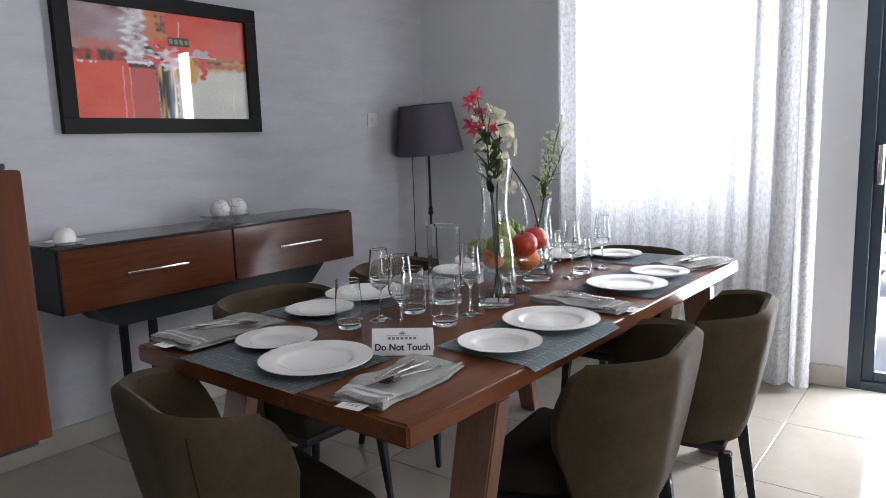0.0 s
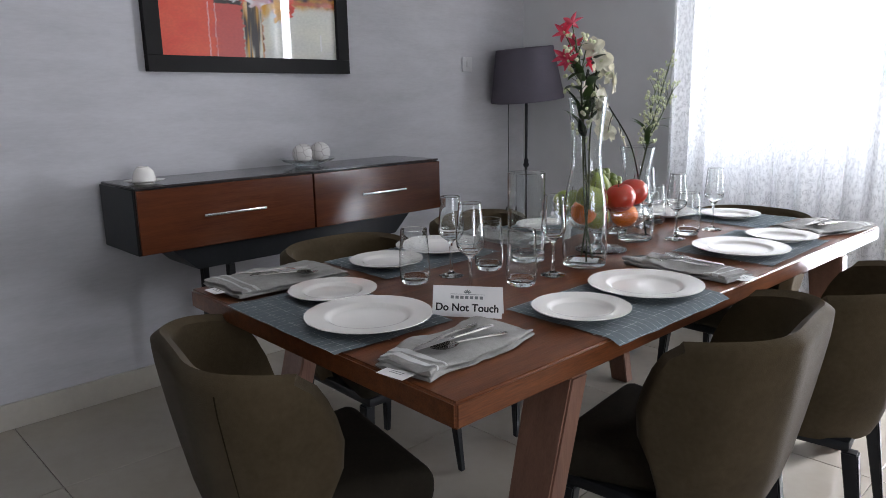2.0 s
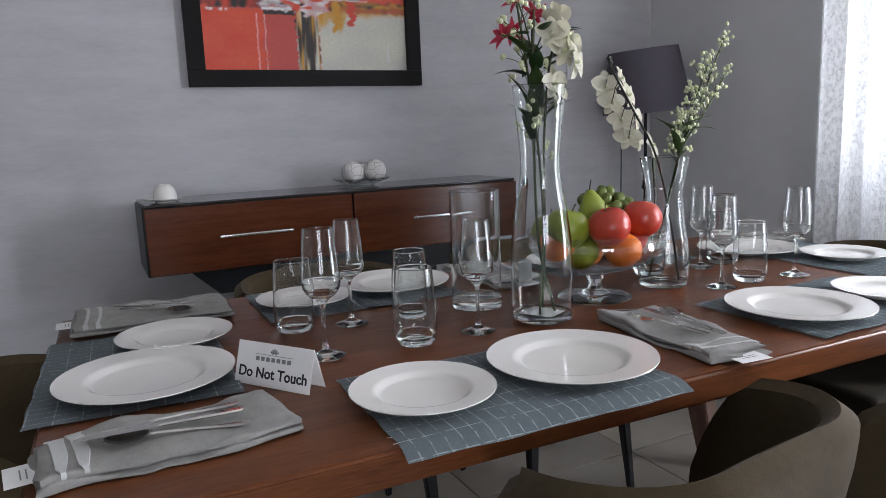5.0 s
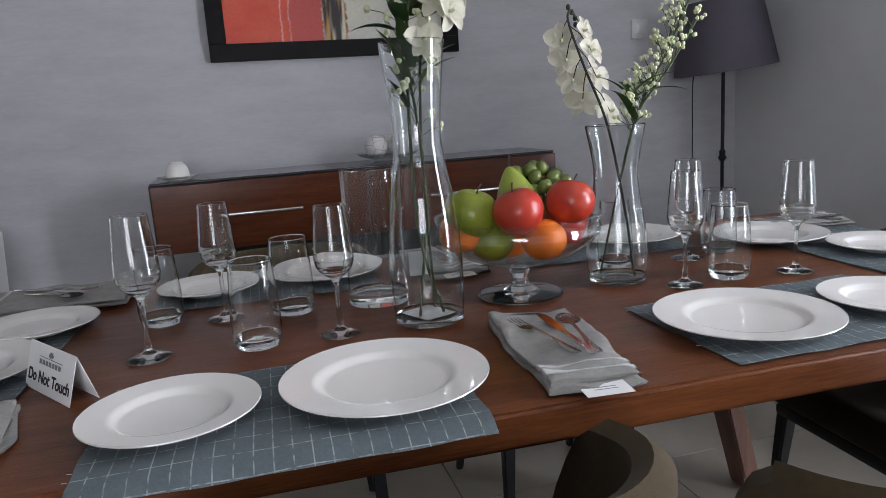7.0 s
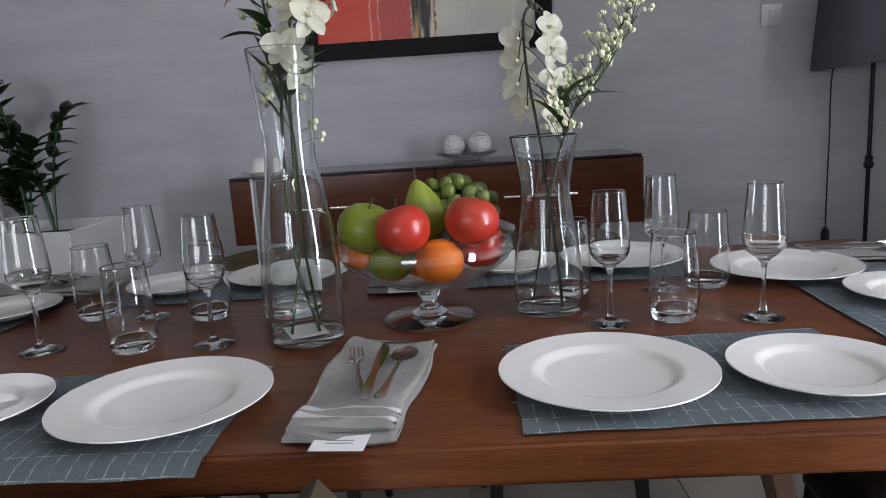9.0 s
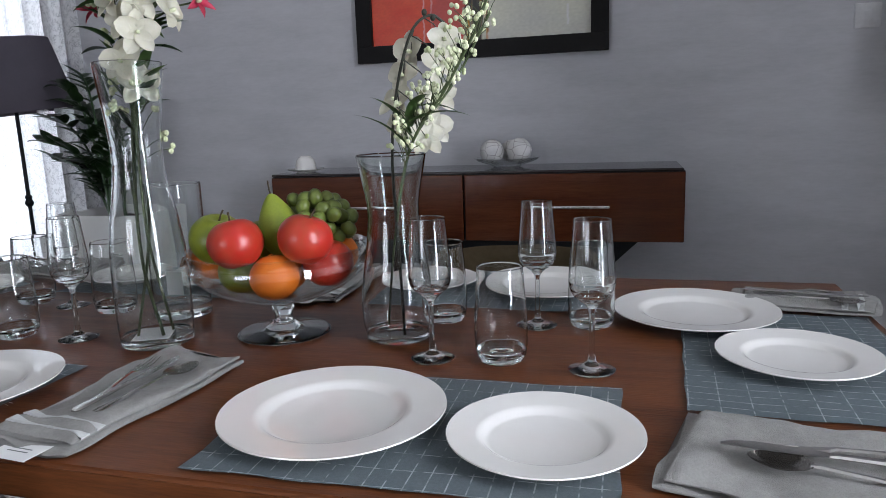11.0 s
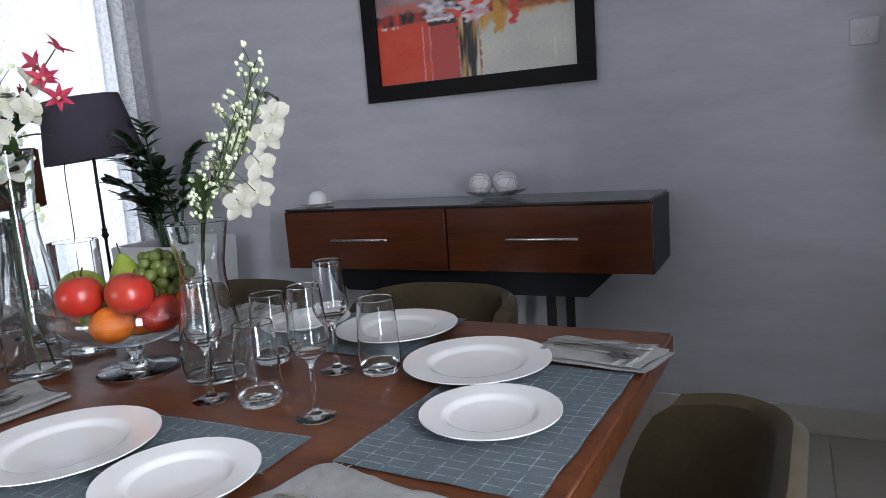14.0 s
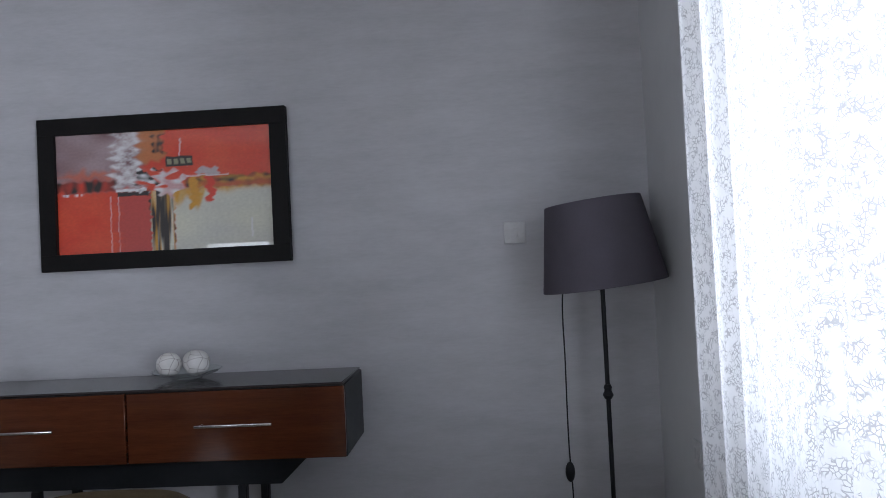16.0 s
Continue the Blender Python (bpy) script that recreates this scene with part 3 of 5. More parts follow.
    c = mixc(c, dark, patch(0.28, 0.43, 0.465, 0.50, 0.005, 0.014))
    c = mixc(c, mixc((0.62, 0.36, 0.36), white, 0.5 + 1.4 * nz(16, 20, 13.0)), patch(0.47, 0.59, 0.44, 0.66, 0.012, 0.07) * step(nz(14, 18, 7.7), -0.18, 0.05))
    c = mixc(c, mixc(dark, white, 0.4 + 1.8 * nz(26, 30, 14.0)), patch(0.37, 0.47, 0.50, 0.68, 0.01, 0.06) * step(nz(16, 16, 15.0), -0.1, 0.1))
    c = mixc(c, red, patch(0.695, 0.735, 0.40, 0.60, 0.008, 0.03))
    c = mixc(c, ochre, patch(0.62, 0.66, 0.34, 0.60, 0.008, 0.03))
    c = mixc(c, (0.48, 0.46, 0.47), patch(0.65, 0.75, 0.61, 0.67, 0.006, 0.03) * 0.9)
    c = mixc(c, white, patch(0.60, 0.80, 0.60, 0.612, 0.003, 0.01) * 0.7)
    c = mixc(c, white, patch(0.576, 0.583, 0.77, 0.92, 0.003, 0.012) * 0.6)
    c = mixc(c, dark, patch(0.513, 0.637, 0.69, 0.775, 0.003, 0.004))
    for k in range(4):
        c = mixc(c, (0.34, 0.33, 0.20), 0.8 * patch(0.521 + 0.03 * k, 0.541 + 0.03 * k, 0.71, 0.755, 0.003, 0.006))
    return mixc(c, tuple(x * 0.8 for x in c), 0.35 + 0.5 * n3)


def pigment():
    m = bpy.data.materials.new("oil_pigment_under_glass")
    m.use_nodes = True
    nt = m.node_tree
    b = nt.nodes["Principled BSDF"]
    at = nt.nodes.new("ShaderNodeVertexColor")
    at.layer_name = "pigment"
    nt.links.new(at.outputs["Color"], b.inputs["Base Color"])
    b.inputs["Roughness"].default_value = 0.5
    b.inputs["Coat Weight"].default_value = 1.0
    b.inputs["Coat Roughness"].default_value = 0.015
    b.inputs["Coat IOR"].default_value = 1.6
    return m


nu, nv = 230, 128
bm = bmesh.new()
w2, h2 = PW - PB + 0.002, PH - PB + 0.002
rows = [[bm.verts.new((0.014, -w2 + 2 * w2 * i / nu, -h2 + 2 * h2 * k / nv)) for i in range(nu + 1)] for k in range(nv + 1)]
for a, b in zip(rows, rows[1:]):
    for i in range(nu):
        bm.faces.new((a[i], a[i + 1], b[i + 1], b[i]))
canvas = part("canvas", bm, pigment(), pic, "abstract canvas in red, black and cream", smooth=None)
ca = canvas.data.color_attributes.new("pigment", "FLOAT_COLOR", "POINT")
ca.data.foreach_set("color", [c for k in range(nv + 1) for i in range(nu + 1) for c in (*painted(i / nu, k / nv), 1.0)])


# ---- more materials ----
def grid_cloth(name, base, line, sx, sy):
    """Woven mat cloth with thin pale stitched lines in both directions."""
    m = surf(name, base, [c * 0.82 for c in base], scale=30, rough=0.85, bump=0.4, bump_scale=700, fine=0.6)
    nt = m.node_tree
    b = nt.nodes["Principled BSDF"]
    co = nt.nodes.new("ShaderNodeTexCoord")
    br = nt.nodes.new("ShaderNodeTexBrick")
    br.offset = 0.0
    for k, v in (("Scale", 1.0), ("Mortar Size", 0.0009), ("Mortar Smooth", 0.4), ("Brick Width", sx), ("Row Height", sy), ("Color1", (0, 0, 0, 1)), ("Color2", (0, 0, 0, 1)), ("Mortar", (1, 1, 1, 1))):
        br.inputs[k].default_value = v
    nt.links.new(co.outputs["Object"], br.inputs["Vector"])
    gap = node(nt, "ShaderNodeTexNoise", Scale=90.0, Detail=1.0)
    nt.links.new(co.outputs["Object"], gap.inputs["Vector"])
    gm = nt.nodes.new("ShaderNodeMapRange")
    gm.inputs["From Min"].default_value, gm.inputs["From Max"].default_value = 0.35, 0.6
    nt.links.new(gap.outputs["Fac"], gm.inputs["Value"])
    mul = nt.nodes.new("ShaderNodeMath")
    mul.operation = "MULTIPLY"
    nt.links.new(br.outputs["Color"], mul.inputs[0])
    nt.links.new(gm.outputs["Result"], mul.inputs[1])
    old = b.inputs["Base Color"].links[0].from_socket
    cm = nt.nodes.new("ShaderNodeMix")
    cm.data_type = "RGBA"
    nt.links.new(mul.outputs[0], cm.inputs["Factor"])
    nt.links.new(old, cm.inputs["A"])
    cm.inputs["B"].default_value = (*line, 1)
    nt.links.new(cm.outputs["Result"], b.inputs["Base Color"])
    return m


def petal_mat(name, c, c2):
    m = surf(name, c, c2, scale=25, rough=0.6)
    m.node_tree.nodes["Principled BSDF"].inputs["Subsurface Weight"].default_value = 0.0
    return m


GLASS = clear_glass("drinking_glass", (0.985, 0.992, 0.99))
SOLID_GLASS = clear_glass("solid_glass", (0.97, 0.985, 0.98))
DISH_GLASS = thin_glass("pressed_glass", (0.96, 0.97, 0.965), 0.06, 0.9)
VASE_GLASS = clear_glass("vase_glass", (0.98, 0.99, 0.987))
CHINA = surf("white_glazed_china", (0.74, 0.725, 0.69), (0.71, 0.695, 0.66), scale=3, rough=0.07, rough_var=0.03)
MAT = grid_cloth("blue_grey_mat", (0.235, 0.288, 0.312), (0.58, 0.64, 0.66), 0.034, 0.0195)
TOWEL = surf("grey_towelling", (0.36, 0.355, 0.335), (0.27, 0.265, 0.25), scale=45, rough=0.95, bump=0.9, bump_scale=900, bump_dist=0.003)
TOWEL_BAND = surf("pale_towel_band", (0.56, 0.57, 0.56), (0.48, 0.49, 0.48), scale=60, rough=0.9, bump=0.3, bump_scale=900, stretch=(1, 8, 1))
PAPER = surf("white_paper", (0.78, 0.78, 0.77), (0.74, 0.74, 0.73), scale=8, rough=0.8)
INK = surf("black_ink", (0.02, 0.02, 0.02), rough=0.7, scale=10)
INK_GREY = surf("grey_ink", (0.22, 0.24, 0.24), rough=0.7, scale=10)
STEEL = surf("polished_cutlery_steel", (0.62, 0.60, 0.58), (0.5, 0.48, 0.46), scale=12, rough=0.16, metal=1.0)
APPLE_RED = surf("red_apple_skin", (0.43, 0.022, 0.014), (0.34, 0.055, 0.018), scale=14, rough=0.32, stretch=(1, 1, 0.3), ramp=(0.4, 0.75))
APPLE_GREEN = surf("green_apple_skin", (0.23, 0.27, 0.022), (0.17, 0.21, 0.02), scale=30, rough=0.35)
PEAR_SKIN = surf("pear_skin", (0.26, 0.33, 0.03), (0.20, 0.24, 0.03), scale=30, rough=0.45)
GRAPE_SKIN = surf("green_grape_skin", (0.13, 0.165, 0.03), (0.09, 0.125, 0.02), scale=30, rough=0.35, jitter=1)
ORANGE_SKIN = surf("orange_peel", (0.80, 0.20, 0.012), (0.70, 0.15, 0.01), scale=40, rough=0.45, bump=0.5, bump_scale=500)
STALK = surf("brown_stalk", (0.06, 0.04, 0.02), rough=0.8, scale=30)
PINK = petal_mat("pink_petal", (0.62, 0.035, 0.10), (0.70, 0.12, 0.17))
WHITE_PETAL = petal_mat("white_petal", (0.80, 0.78, 0.68), (0.74, 0.72, 0.58))
BUD = petal_mat("pale_green_bud", (0.46, 0.52, 0.26), (0.70, 0.72, 0.52))
LEAF = surf("green_leaf", (0.07, 0.13, 0.03), (0.04, 0.085, 0.02), scale=30, rough=0.5)
LEAF_DARK = surf("dark_glossy_leaf", (0.018, 0.05, 0.014), (0.03, 0.075, 0.02), scale=20, rough=0.3)
STEM = surf("flower_stem", (0.05, 0.075, 0.02), (0.035, 0.05, 0.015), scale=30, rough=0.6)
STEM_DARK = surf("dark_orchid_stem", (0.02, 0.022, 0.012), rough=0.6, scale=30)
PLANTER_WHITE = surf("white_lacquered_planter", (0.74, 0.74, 0.72), (0.70, 0.70, 0.68), scale=4, rough=0.3)
SOIL = surf("potting_soil", (0.02, 0.016, 0.012), (0.04, 0.03, 0.02), scale=40, rough=0.95, bump=1.0, bump_scale=120, bump_dist=0.01)
PLASTIC = surf("white_switch_plastic", (0.58, 0.58, 0.58), rough=0.35, scale=10)
MARBLED = surf("cracked_white_ball", (0.70, 0.69, 0.67), (0.60, 0.59, 0.57), scale=22, rough=0.6, bump=0.3)
_nt = MARBLED.node_tree
_old = _nt.nodes["Principled BSDF"].inputs["Base Color"].links[0].from_socket
_vor = node(_nt, "ShaderNodeTexVoronoi", Scale=26.0)
_vor.feature = "DISTANCE_TO_EDGE"
_co = _nt.nodes.new("ShaderNodeTexCoord")
_nt.links.new(_co.outputs["Object"], _vor.inputs["Vector"])
_mr = _nt.nodes.new("ShaderNodeMapRange")
_mr.inputs["From Min"].default_value, _mr.inputs["From Max"].default_value = 0.006, 0.03
_nt.links.new(_vor.outputs["Distance"], _mr.inputs["Value"])
_cm = _nt.nodes.new("ShaderNodeMix")
_cm.data_type = "RGBA"
_cm.inputs["A"].default_value = (0.20, 0.18, 0.165, 1)
_nt.links.new(_mr.outputs["Result"], _cm.inputs["Factor"])
_nt.links.new(_old, _cm.inputs["B"])
_nt.links.new(_cm.outputs["Result"], _nt.nodes["Principled BSDF"].inputs["Base Color"])
RED_BOARD = surf("red_board", (0.50, 0.02, 0.03), (0.42, 0.015, 0.025), scale=8, rough=0.5)
GREEN_BOARD = surf("dark_green_board", (0.015, 0.03, 0.026), (0.02, 0.04, 0.034), scale=8, rough=0.5)
BLACK_DISC = surf("matt_black_metal", (0.008, 0.008, 0.009), (0.012, 0.012, 0.013), scale=20, rough=0.55)
POST = surf("slate_powder_coat", (0.030, 0.040, 0.045), (0.04, 0.05, 0.056), scale=10, rough=0.5)


def ellipsoid(rx, ry, rz, at=(0, 0, 0), seg=24, rings=14, bm=None, fn=None):
    prof = [(math.sin(math.pi * k / rings), -math.cos(math.pi * k / rings)) for k in range(rings + 1)]
    if fn:
        prof = [fn(r, z) for r, z in prof]
    prof[0], prof[-1] = (0, prof[0][1]), (0, prof[-1][1])
    made = lathe(prof, seg)
    bmesh.ops.transform(made, matrix=Matrix.Translation(at) @ Matrix.Diagonal((rx, ry, rz, 1)), verts=made.verts)
    if bm is None:
        return made
    return merge(bm, made)


def merge(bm, other, m=None):
    """Adds another bmesh to bm."""
    if m is not None:
        bmesh.ops.transform(other, matrix=m, verts=other.verts)
    me = bpy.data.meshes.new("tmp")
    other.to_mesh(me)
    other.free()
    bm.from_mesh(me)
    bpy.data.meshes.remove(me)
    return bm


def blade(length, width, curl, cup=0.15, n=8, tip=1.0, root=0.25, blunt=1.0):
    """A leaf or petal that lies along +x from the origin, curling down (curl > 0) and cupped across, with a little thickness."""
    top = []
    for i in range(n + 1):
        u = i / n
        w = width * 0.5 * max(0.04, math.sin(math.pi * min(1, (root + (1 - root) * u) ** tip)) ** blunt)
        a = curl * u
        x = length * (math.sin(a) / curl if abs(curl) > 1e-3 else u)
        z = -length * ((1 - math.cos(a)) / curl if abs(curl) > 1e-3 else 0)
        top.append([(x, s * w, z + cup * w * (s * s - 0.3)) for s in (-1, -0.5, 0, 0.5, 1)])
    bm = loft(top)
    bmesh.ops.solidify(bm, geom=list(bm.faces), thickness=0.0006)
    return bm


# ---- place mats, plates, napkins, glasses ----
def place_mat(m, w, l, label):
    """Woven mat; its overhang droops a little where it passes the table's edge."""
    rng = random.Random(int(1000 * m.translation.y))
    bm = bmesh.new()
    nx, ny = 14, 20
    rows = [[(-w / 2 + w * i / nx + 0.0012 * math.sin(k * 1.3), -l / 2 + l * k / ny + 0.0012 * math.sin(i * 1.7), 0.0006 * math.sin(i * 0.9 + k * 0.7) - (0.45 * max(0.0, (TABLE_AT.inverted() @ m @ Vector((-w / 2 + w * i / nx, -l / 2 + l * k / ny, 0))).x - tw))) for i in range(nx + 1)] for k in range(ny + 1)]
    loft(rows, bm)
    bmesh.ops.solidify(bm, geom=list(bm.faces), thickness=0.002)
    bmesh.ops.translate(bm, vec=(0, 0, 0.0032), verts=bm.verts)
    mt = thing("place_mat", m, label, "place mat", "place mats on the table")
    part("cloth", bm, MAT, mt, smooth=30)
    fr = bmesh.new()
    for s in (-1, 1):
        for _ in range(2):
            x, y = rng.uniform(-w / 2, w / 2), s * l / 2
            tube([(x, y, 0.0035), (x + rng.uniform(-0.004, 0.004), y + s * rng.uniform(0.003, 0.009), 0.003)], 0.0003, 4, fr)
    tagged(part("fray", fr, PAPER, mt, "loose pale threads at the hem"), kind="stuff")
    return mt


MATW = "blue-grey woven place mat with fine white grid on the table"
for x, y, turn in ((-1.262, 1.036, 87.5), (-0.872, 1.497, -1.5), (-0.899, 2.238, 0), (-1.188, 2.668, 87), (-1.528, 1.50, -1), (-1.512, 2.195, -1)):
    place_mat(pose(x, y, TZ, 0, 0, turn), 0.277, 0.422, MATW)


def plate_bm(r):
    """A china plate: foot, sunken well, wide rim and rolled edge."""
    w = r * 0.60
    prof = [(0, 0.0035), (w * 0.8, 0.0035), (w * 0.82, 0.0), (w * 0.88, 0.0), (w * 0.92, 0.004), (w * 1.10, 0.0125), (r * 0.98, 0.0185), (r, 0.0205), (r * 0.996, 0.0225), (r * 0.97, 0.0218),
            (w * 1.18, 0.0178), (w * 1.12, 0.0168), (w * 1.06, 0.0135), (w * 1.0, 0.0092), (w * 0.93, 0.0074), (0, 0.0068)]
    return lathe([(q, 0.75 * z) for q, z in prof], 72)


for nm, r, group, lab, spots in (("dinner_plate", 0.127, "dinner plates", "large white china dinner plate with wide rim on a place mat",
                                  ((-1.162, 1.047), (-0.882, 1.614), (-0.892, 2.137), (-1.357, 2.559), (-1.547, 1.612), (-1.522, 2.307))),
                                 ("side_plate", 0.0995, "side plates", "small white china side plate on a place mat",
                                  ((-1.370, 1.109), (-0.884, 1.369), (-0.871, 2.374), (-1.155, 2.666), (-1.511, 1.385), (-1.525, 2.072)))):
    shared = mesh_of(nm, plate_bm(r), CHINA, smooth=35)
    for x, y in spots:
        p = tagged(new(nm, shared), lab, "plate", group)
        p.matrix_basis = pose(x, y, TZ + 0.0045, 0, 0, 40 * x)


def napkin(m, w, l, seed, tag_end=-1, tag=True):
    """A hand towel folded in three, its folds soft and uneven, a woven band and a paper tag at one end."""
    rng = random.Random(seed)
    nap = thing("folded_napkin", m, "folded grey towelling napkin with a white paper tag" if tag else "folded grey towelling napkin tucked under a plate's rim", "napkin", "napkins on the table")
    off = Vector((rng.uniform(0, 9), rng.uniform(0, 9), 0))
    def layer(y0, y1, z, t, inset, nm, mat):
        nx, ny = 26, 44
        bm = bmesh.new()
        rows = []
        for k in range(ny + 1):
            v = k / ny
            y = y0 + (y1 - y0) * v
            sect = []
            for i in range(2 * nx):
                a = 2 * math.pi * i / (2 * nx)
                cx, sz = math.cos(a), math.sin(a)
                ex = (abs(cx) ** 0.25) * (1 if cx > 0 else -1) if abs(cx) > 1e-6 else 0
                ez = (abs(sz) ** 0.7) * (1 if sz > 0 else -1) if abs(sz) > 1e-6 else 0
                x = ex * (w / 2 - inset + 0.008 * noise.noise(Vector((y * 14, ex, 3)) + off) + 0.024 * noise.noise(Vector((y * 6, ex * 0.7, 9)) + off))
                wob = 0.0105 * noise.noise(Vector((x * 16, y * 12, 1.0)) + off) + 0.0036 * noise.noise(Vector((x * 45, y * 38, 6.0)) + off)
                ends = 1 - 0.55 * max(0, (abs(2 * v - 1) - 0.93) / 0.07)
                zz = z + t / 2 + ez * t / 2 * ends + (wob if ez > 0 else 0)
                sect.append((x, y + 0.014 * noise.noise(Vector((x * 14, z * 99, v)) + off) * abs(2 * v - 1), max(zz, 0.0008)))
            rows.append(sect)
        loft(rows, bm, closed=True, cap=True)
        return part(nm, bm, mat, nap, smooth=60)
    layer(-l / 2, l / 2, 0.0008, 0.0105, 0.0, "lower_fold", TOWEL)
    layer(-l / 2 + 0.008, l / 2 - 0.003, 0.0100, 0.0105, 0.003, "upper_fold", TOWEL)
    for k, dy in enumerate((0.028, 0.050)):
        layer(tag_end * (l / 2 - dy) - 0.005, tag_end * (l / 2 - dy) + 0.005, 0.0138, 0.0076, 0.0026, "woven_band", TOWEL_BAND)
    if not tag:
        return nap
    s = tag_end
    part("paper_tag", block((-0.030, min(s * (l / 2 - 0.012), s * (l / 2 + 0.027)), 0.009), (0.026, max(s * (l / 2 - 0.012), s * (l / 2 + 0.027)), 0.0096)), PAPER, nap, "small white paper tag with faint print")
    for k in (0, 1):
        part("printed_line", block((-0.016, s * (l / 2 + 0.005 + 0.006 * k) - 0.0008, 0.0097), (0.012, s * (l / 2 + 0.005 + 0.006 * k) + 0.0008, 0.0099)), INK_GREY, nap)
    return nap


def fork(m):
    """A table fork, tines towards +y."""
    f = thing("fork", m, "polished steel table fork lying on a folded napkin", "fork", "cutlery on the napkins")
    rows = []
    for y, w, z, t in ((-0.095, 0.010, 0.002, 0.0018), (-0.088, 0.017, 0.002, 0.002), (-0.06, 0.013, 0.0025, 0.0024), (-0.02, 0.006, 0.005, 0.003), (0.02, 0.006, 0.007, 0.003), (0.034, 0.017, 0.005, 0.002), (0.048, 0.023, 0.003, 0.0018), (0.056, 0.0235, 0.0026, 0.0017)):
        rows.append([(sx * w / 2, y, z + dz * t) for sx, dz in ((-1, 0), (-0.5, 0.9), (0.5, 0.9), (1, 0), (0, -0.3))])
    part("handle", loft(rows, closed=True, cap=True), STEEL, f)
    for k in range(4):
        x = -0.0095 + k * 0.00633
        part("tine", tube([(x, 0.054, 0.003), (x, 0.075, 0.0035), (x * 0.95, 0.096, 0.0065)], [0.0015, 0.0013, 0.0007], 6), STEEL, f)
    return f


def spoon(m, big=1.0):
    """A table spoon, bowl towards +y."""
    s = thing("spoon", m, "polished steel table spoon lying on a folded napkin", "spoon", "cutlery on the napkins")
    rows = []
    for y, w, z, t in ((-0.095, 0.010, 0.002, 0.0018), (-0.088, 0.017, 0.002, 0.002), (-0.06, 0.012, 0.0025, 0.0024), (-0.02, 0.006, 0.005, 0.003), (0.025, 0.006, 0.0075, 0.003), (0.034, 0.008, 0.0075, 0.002)):
        rows.append([(sx * w / 2, y, z + dz * t) for sx, dz in ((-1, 0), (-0.5, 0.9), (0.5, 0.9), (1, 0), (0, -0.3))])
    part("handle", loft(rows, closed=True, cap=True), STEEL, s)
    bowl = []
    for k in range(13):
        u = k / 12
        w = 0.040 * big * math.sqrt(max(0.0004, math.sin(math.pi * (0.02 + 0.97 * u) ** 0.9)))
        bowl.append([(w / 2 * math.cos(a), 0.031 + 0.062 * big * u, 0.0085 - 0.0075 * math.sin(math.pi * u) * math.sin(a) * 1.0) for a in [math.pi * j / 10 for j in range(11)]])
    bm = loft(bowl)
    bmesh.ops.solidify(bm, geom=list(bm.faces), thickness=0.001)
    part("bowl", bm, STEEL, s, smooth=60)
    return s


def knife(m):
    """A table knife, blade towards +y."""
    k = thing("knife", m, "polished steel table knife lying on a folded napkin", "knife", "cutlery on the napkins")
    rows = [[(sx * w / 2, y, 0.0035 + dz * t) for sx, dz in ((-1, 0), (-0.6, 0.8), (0.6, 0.8), (1, 0), (0.6, -0.8), (-0.6, -0.8))] for y, w, t in ((-0.105, 0.006, 0.002), (-0.10, 0.014, 0.003), (-0.06, 0.0135, 0.0034), (0.0, 0.010, 0.003), (0.008, 0.012, 0.002))]
    part("handle", loft(rows, closed=True, cap=True), STEEL, k)
    rows = [[(x0, y, 0.0032), (x0 + w * 0.3, y, 0.0042), (x0 + w, y, 0.0036), (x0 + w * 0.3, y, 0.0026)] for y, x0, w in ((0.007, -0.006, 0.012), (0.03, -0.007, 0.017), (0.08, -0.007, 0.018), (0.10, -0.006, 0.014), (0.112, -0.0045, 0.005))]
    part("blade", loft(rows, closed=True, cap=True), STEEL, k)
    return k


NAPS = [  # x, y, heading of the tag's far end, width, length, side of the tag
    (-0.924, 1.052, 7, 0.135, 0.285, -1), (-0.908, 1.860, 84, 0.140, 0.290, -1), (-0.848, 2.638, -16, 0.185, 0.285, 1),
    (-1.458, 2.742, -12, 0.125, 0.215, 1), (-1.573, 1.09, 0, 0.185, 0.295, -1), (-1.52, 1.862, 91, 0.14, 0.28, -1)]
for k, (x, y, a, w, l, e) in enumerate(NAPS):
    base = pose(x, y, TZ + (0.0052 if k in (3, 4) else 0), 0, 0, a) @ Matrix.Diagonal((1, 1, 0.62 if k == 3 else 0.85, 1))
    napkin(base, w, l, 11 + k, e, k != 3)
    up = 0.0235
    turn = {0: 172, 1: 6, 2: 190, 3: 4, 4: -30, 5: 8}[k]
    fork(base @ pose(-0.022, 0.01, up, 0, 0, turn + 9) @ Matrix.Scale(0.86, 4))
    spoon(base @ pose(0.026, 0.005, up, 0, 0, turn - 9) @ Matrix.Scale(0.86, 4))
    knife(base @ pose(0.003, -0.004, up + 0.006, 0, 0, turn - 2) @ Matrix.Scale(0.86, 4))

def blown(profile, segs=48):
    """A turned glass profile with extra rings close to each end of its long runs, so that the rounding stays at the lip."""
    out = [profile[0]]
    for (r0, z0), (r1, z1) in zip(profile, profile[1:]):
        run = math.hypot(r1 - r0, z1 - z0)
        if run > 0.004:
            n = max(1, int(run / 0.02))
            us = sorted({0.0012 / run, 1 - 0.0012 / run, *(k / n for k in range(1, n))})
            out += [(r0 + (r1 - r0) * u, z0 + (z1 - z0) * u) for u in us]
        out.append((r1, z1))
    return lathe(out, segs)


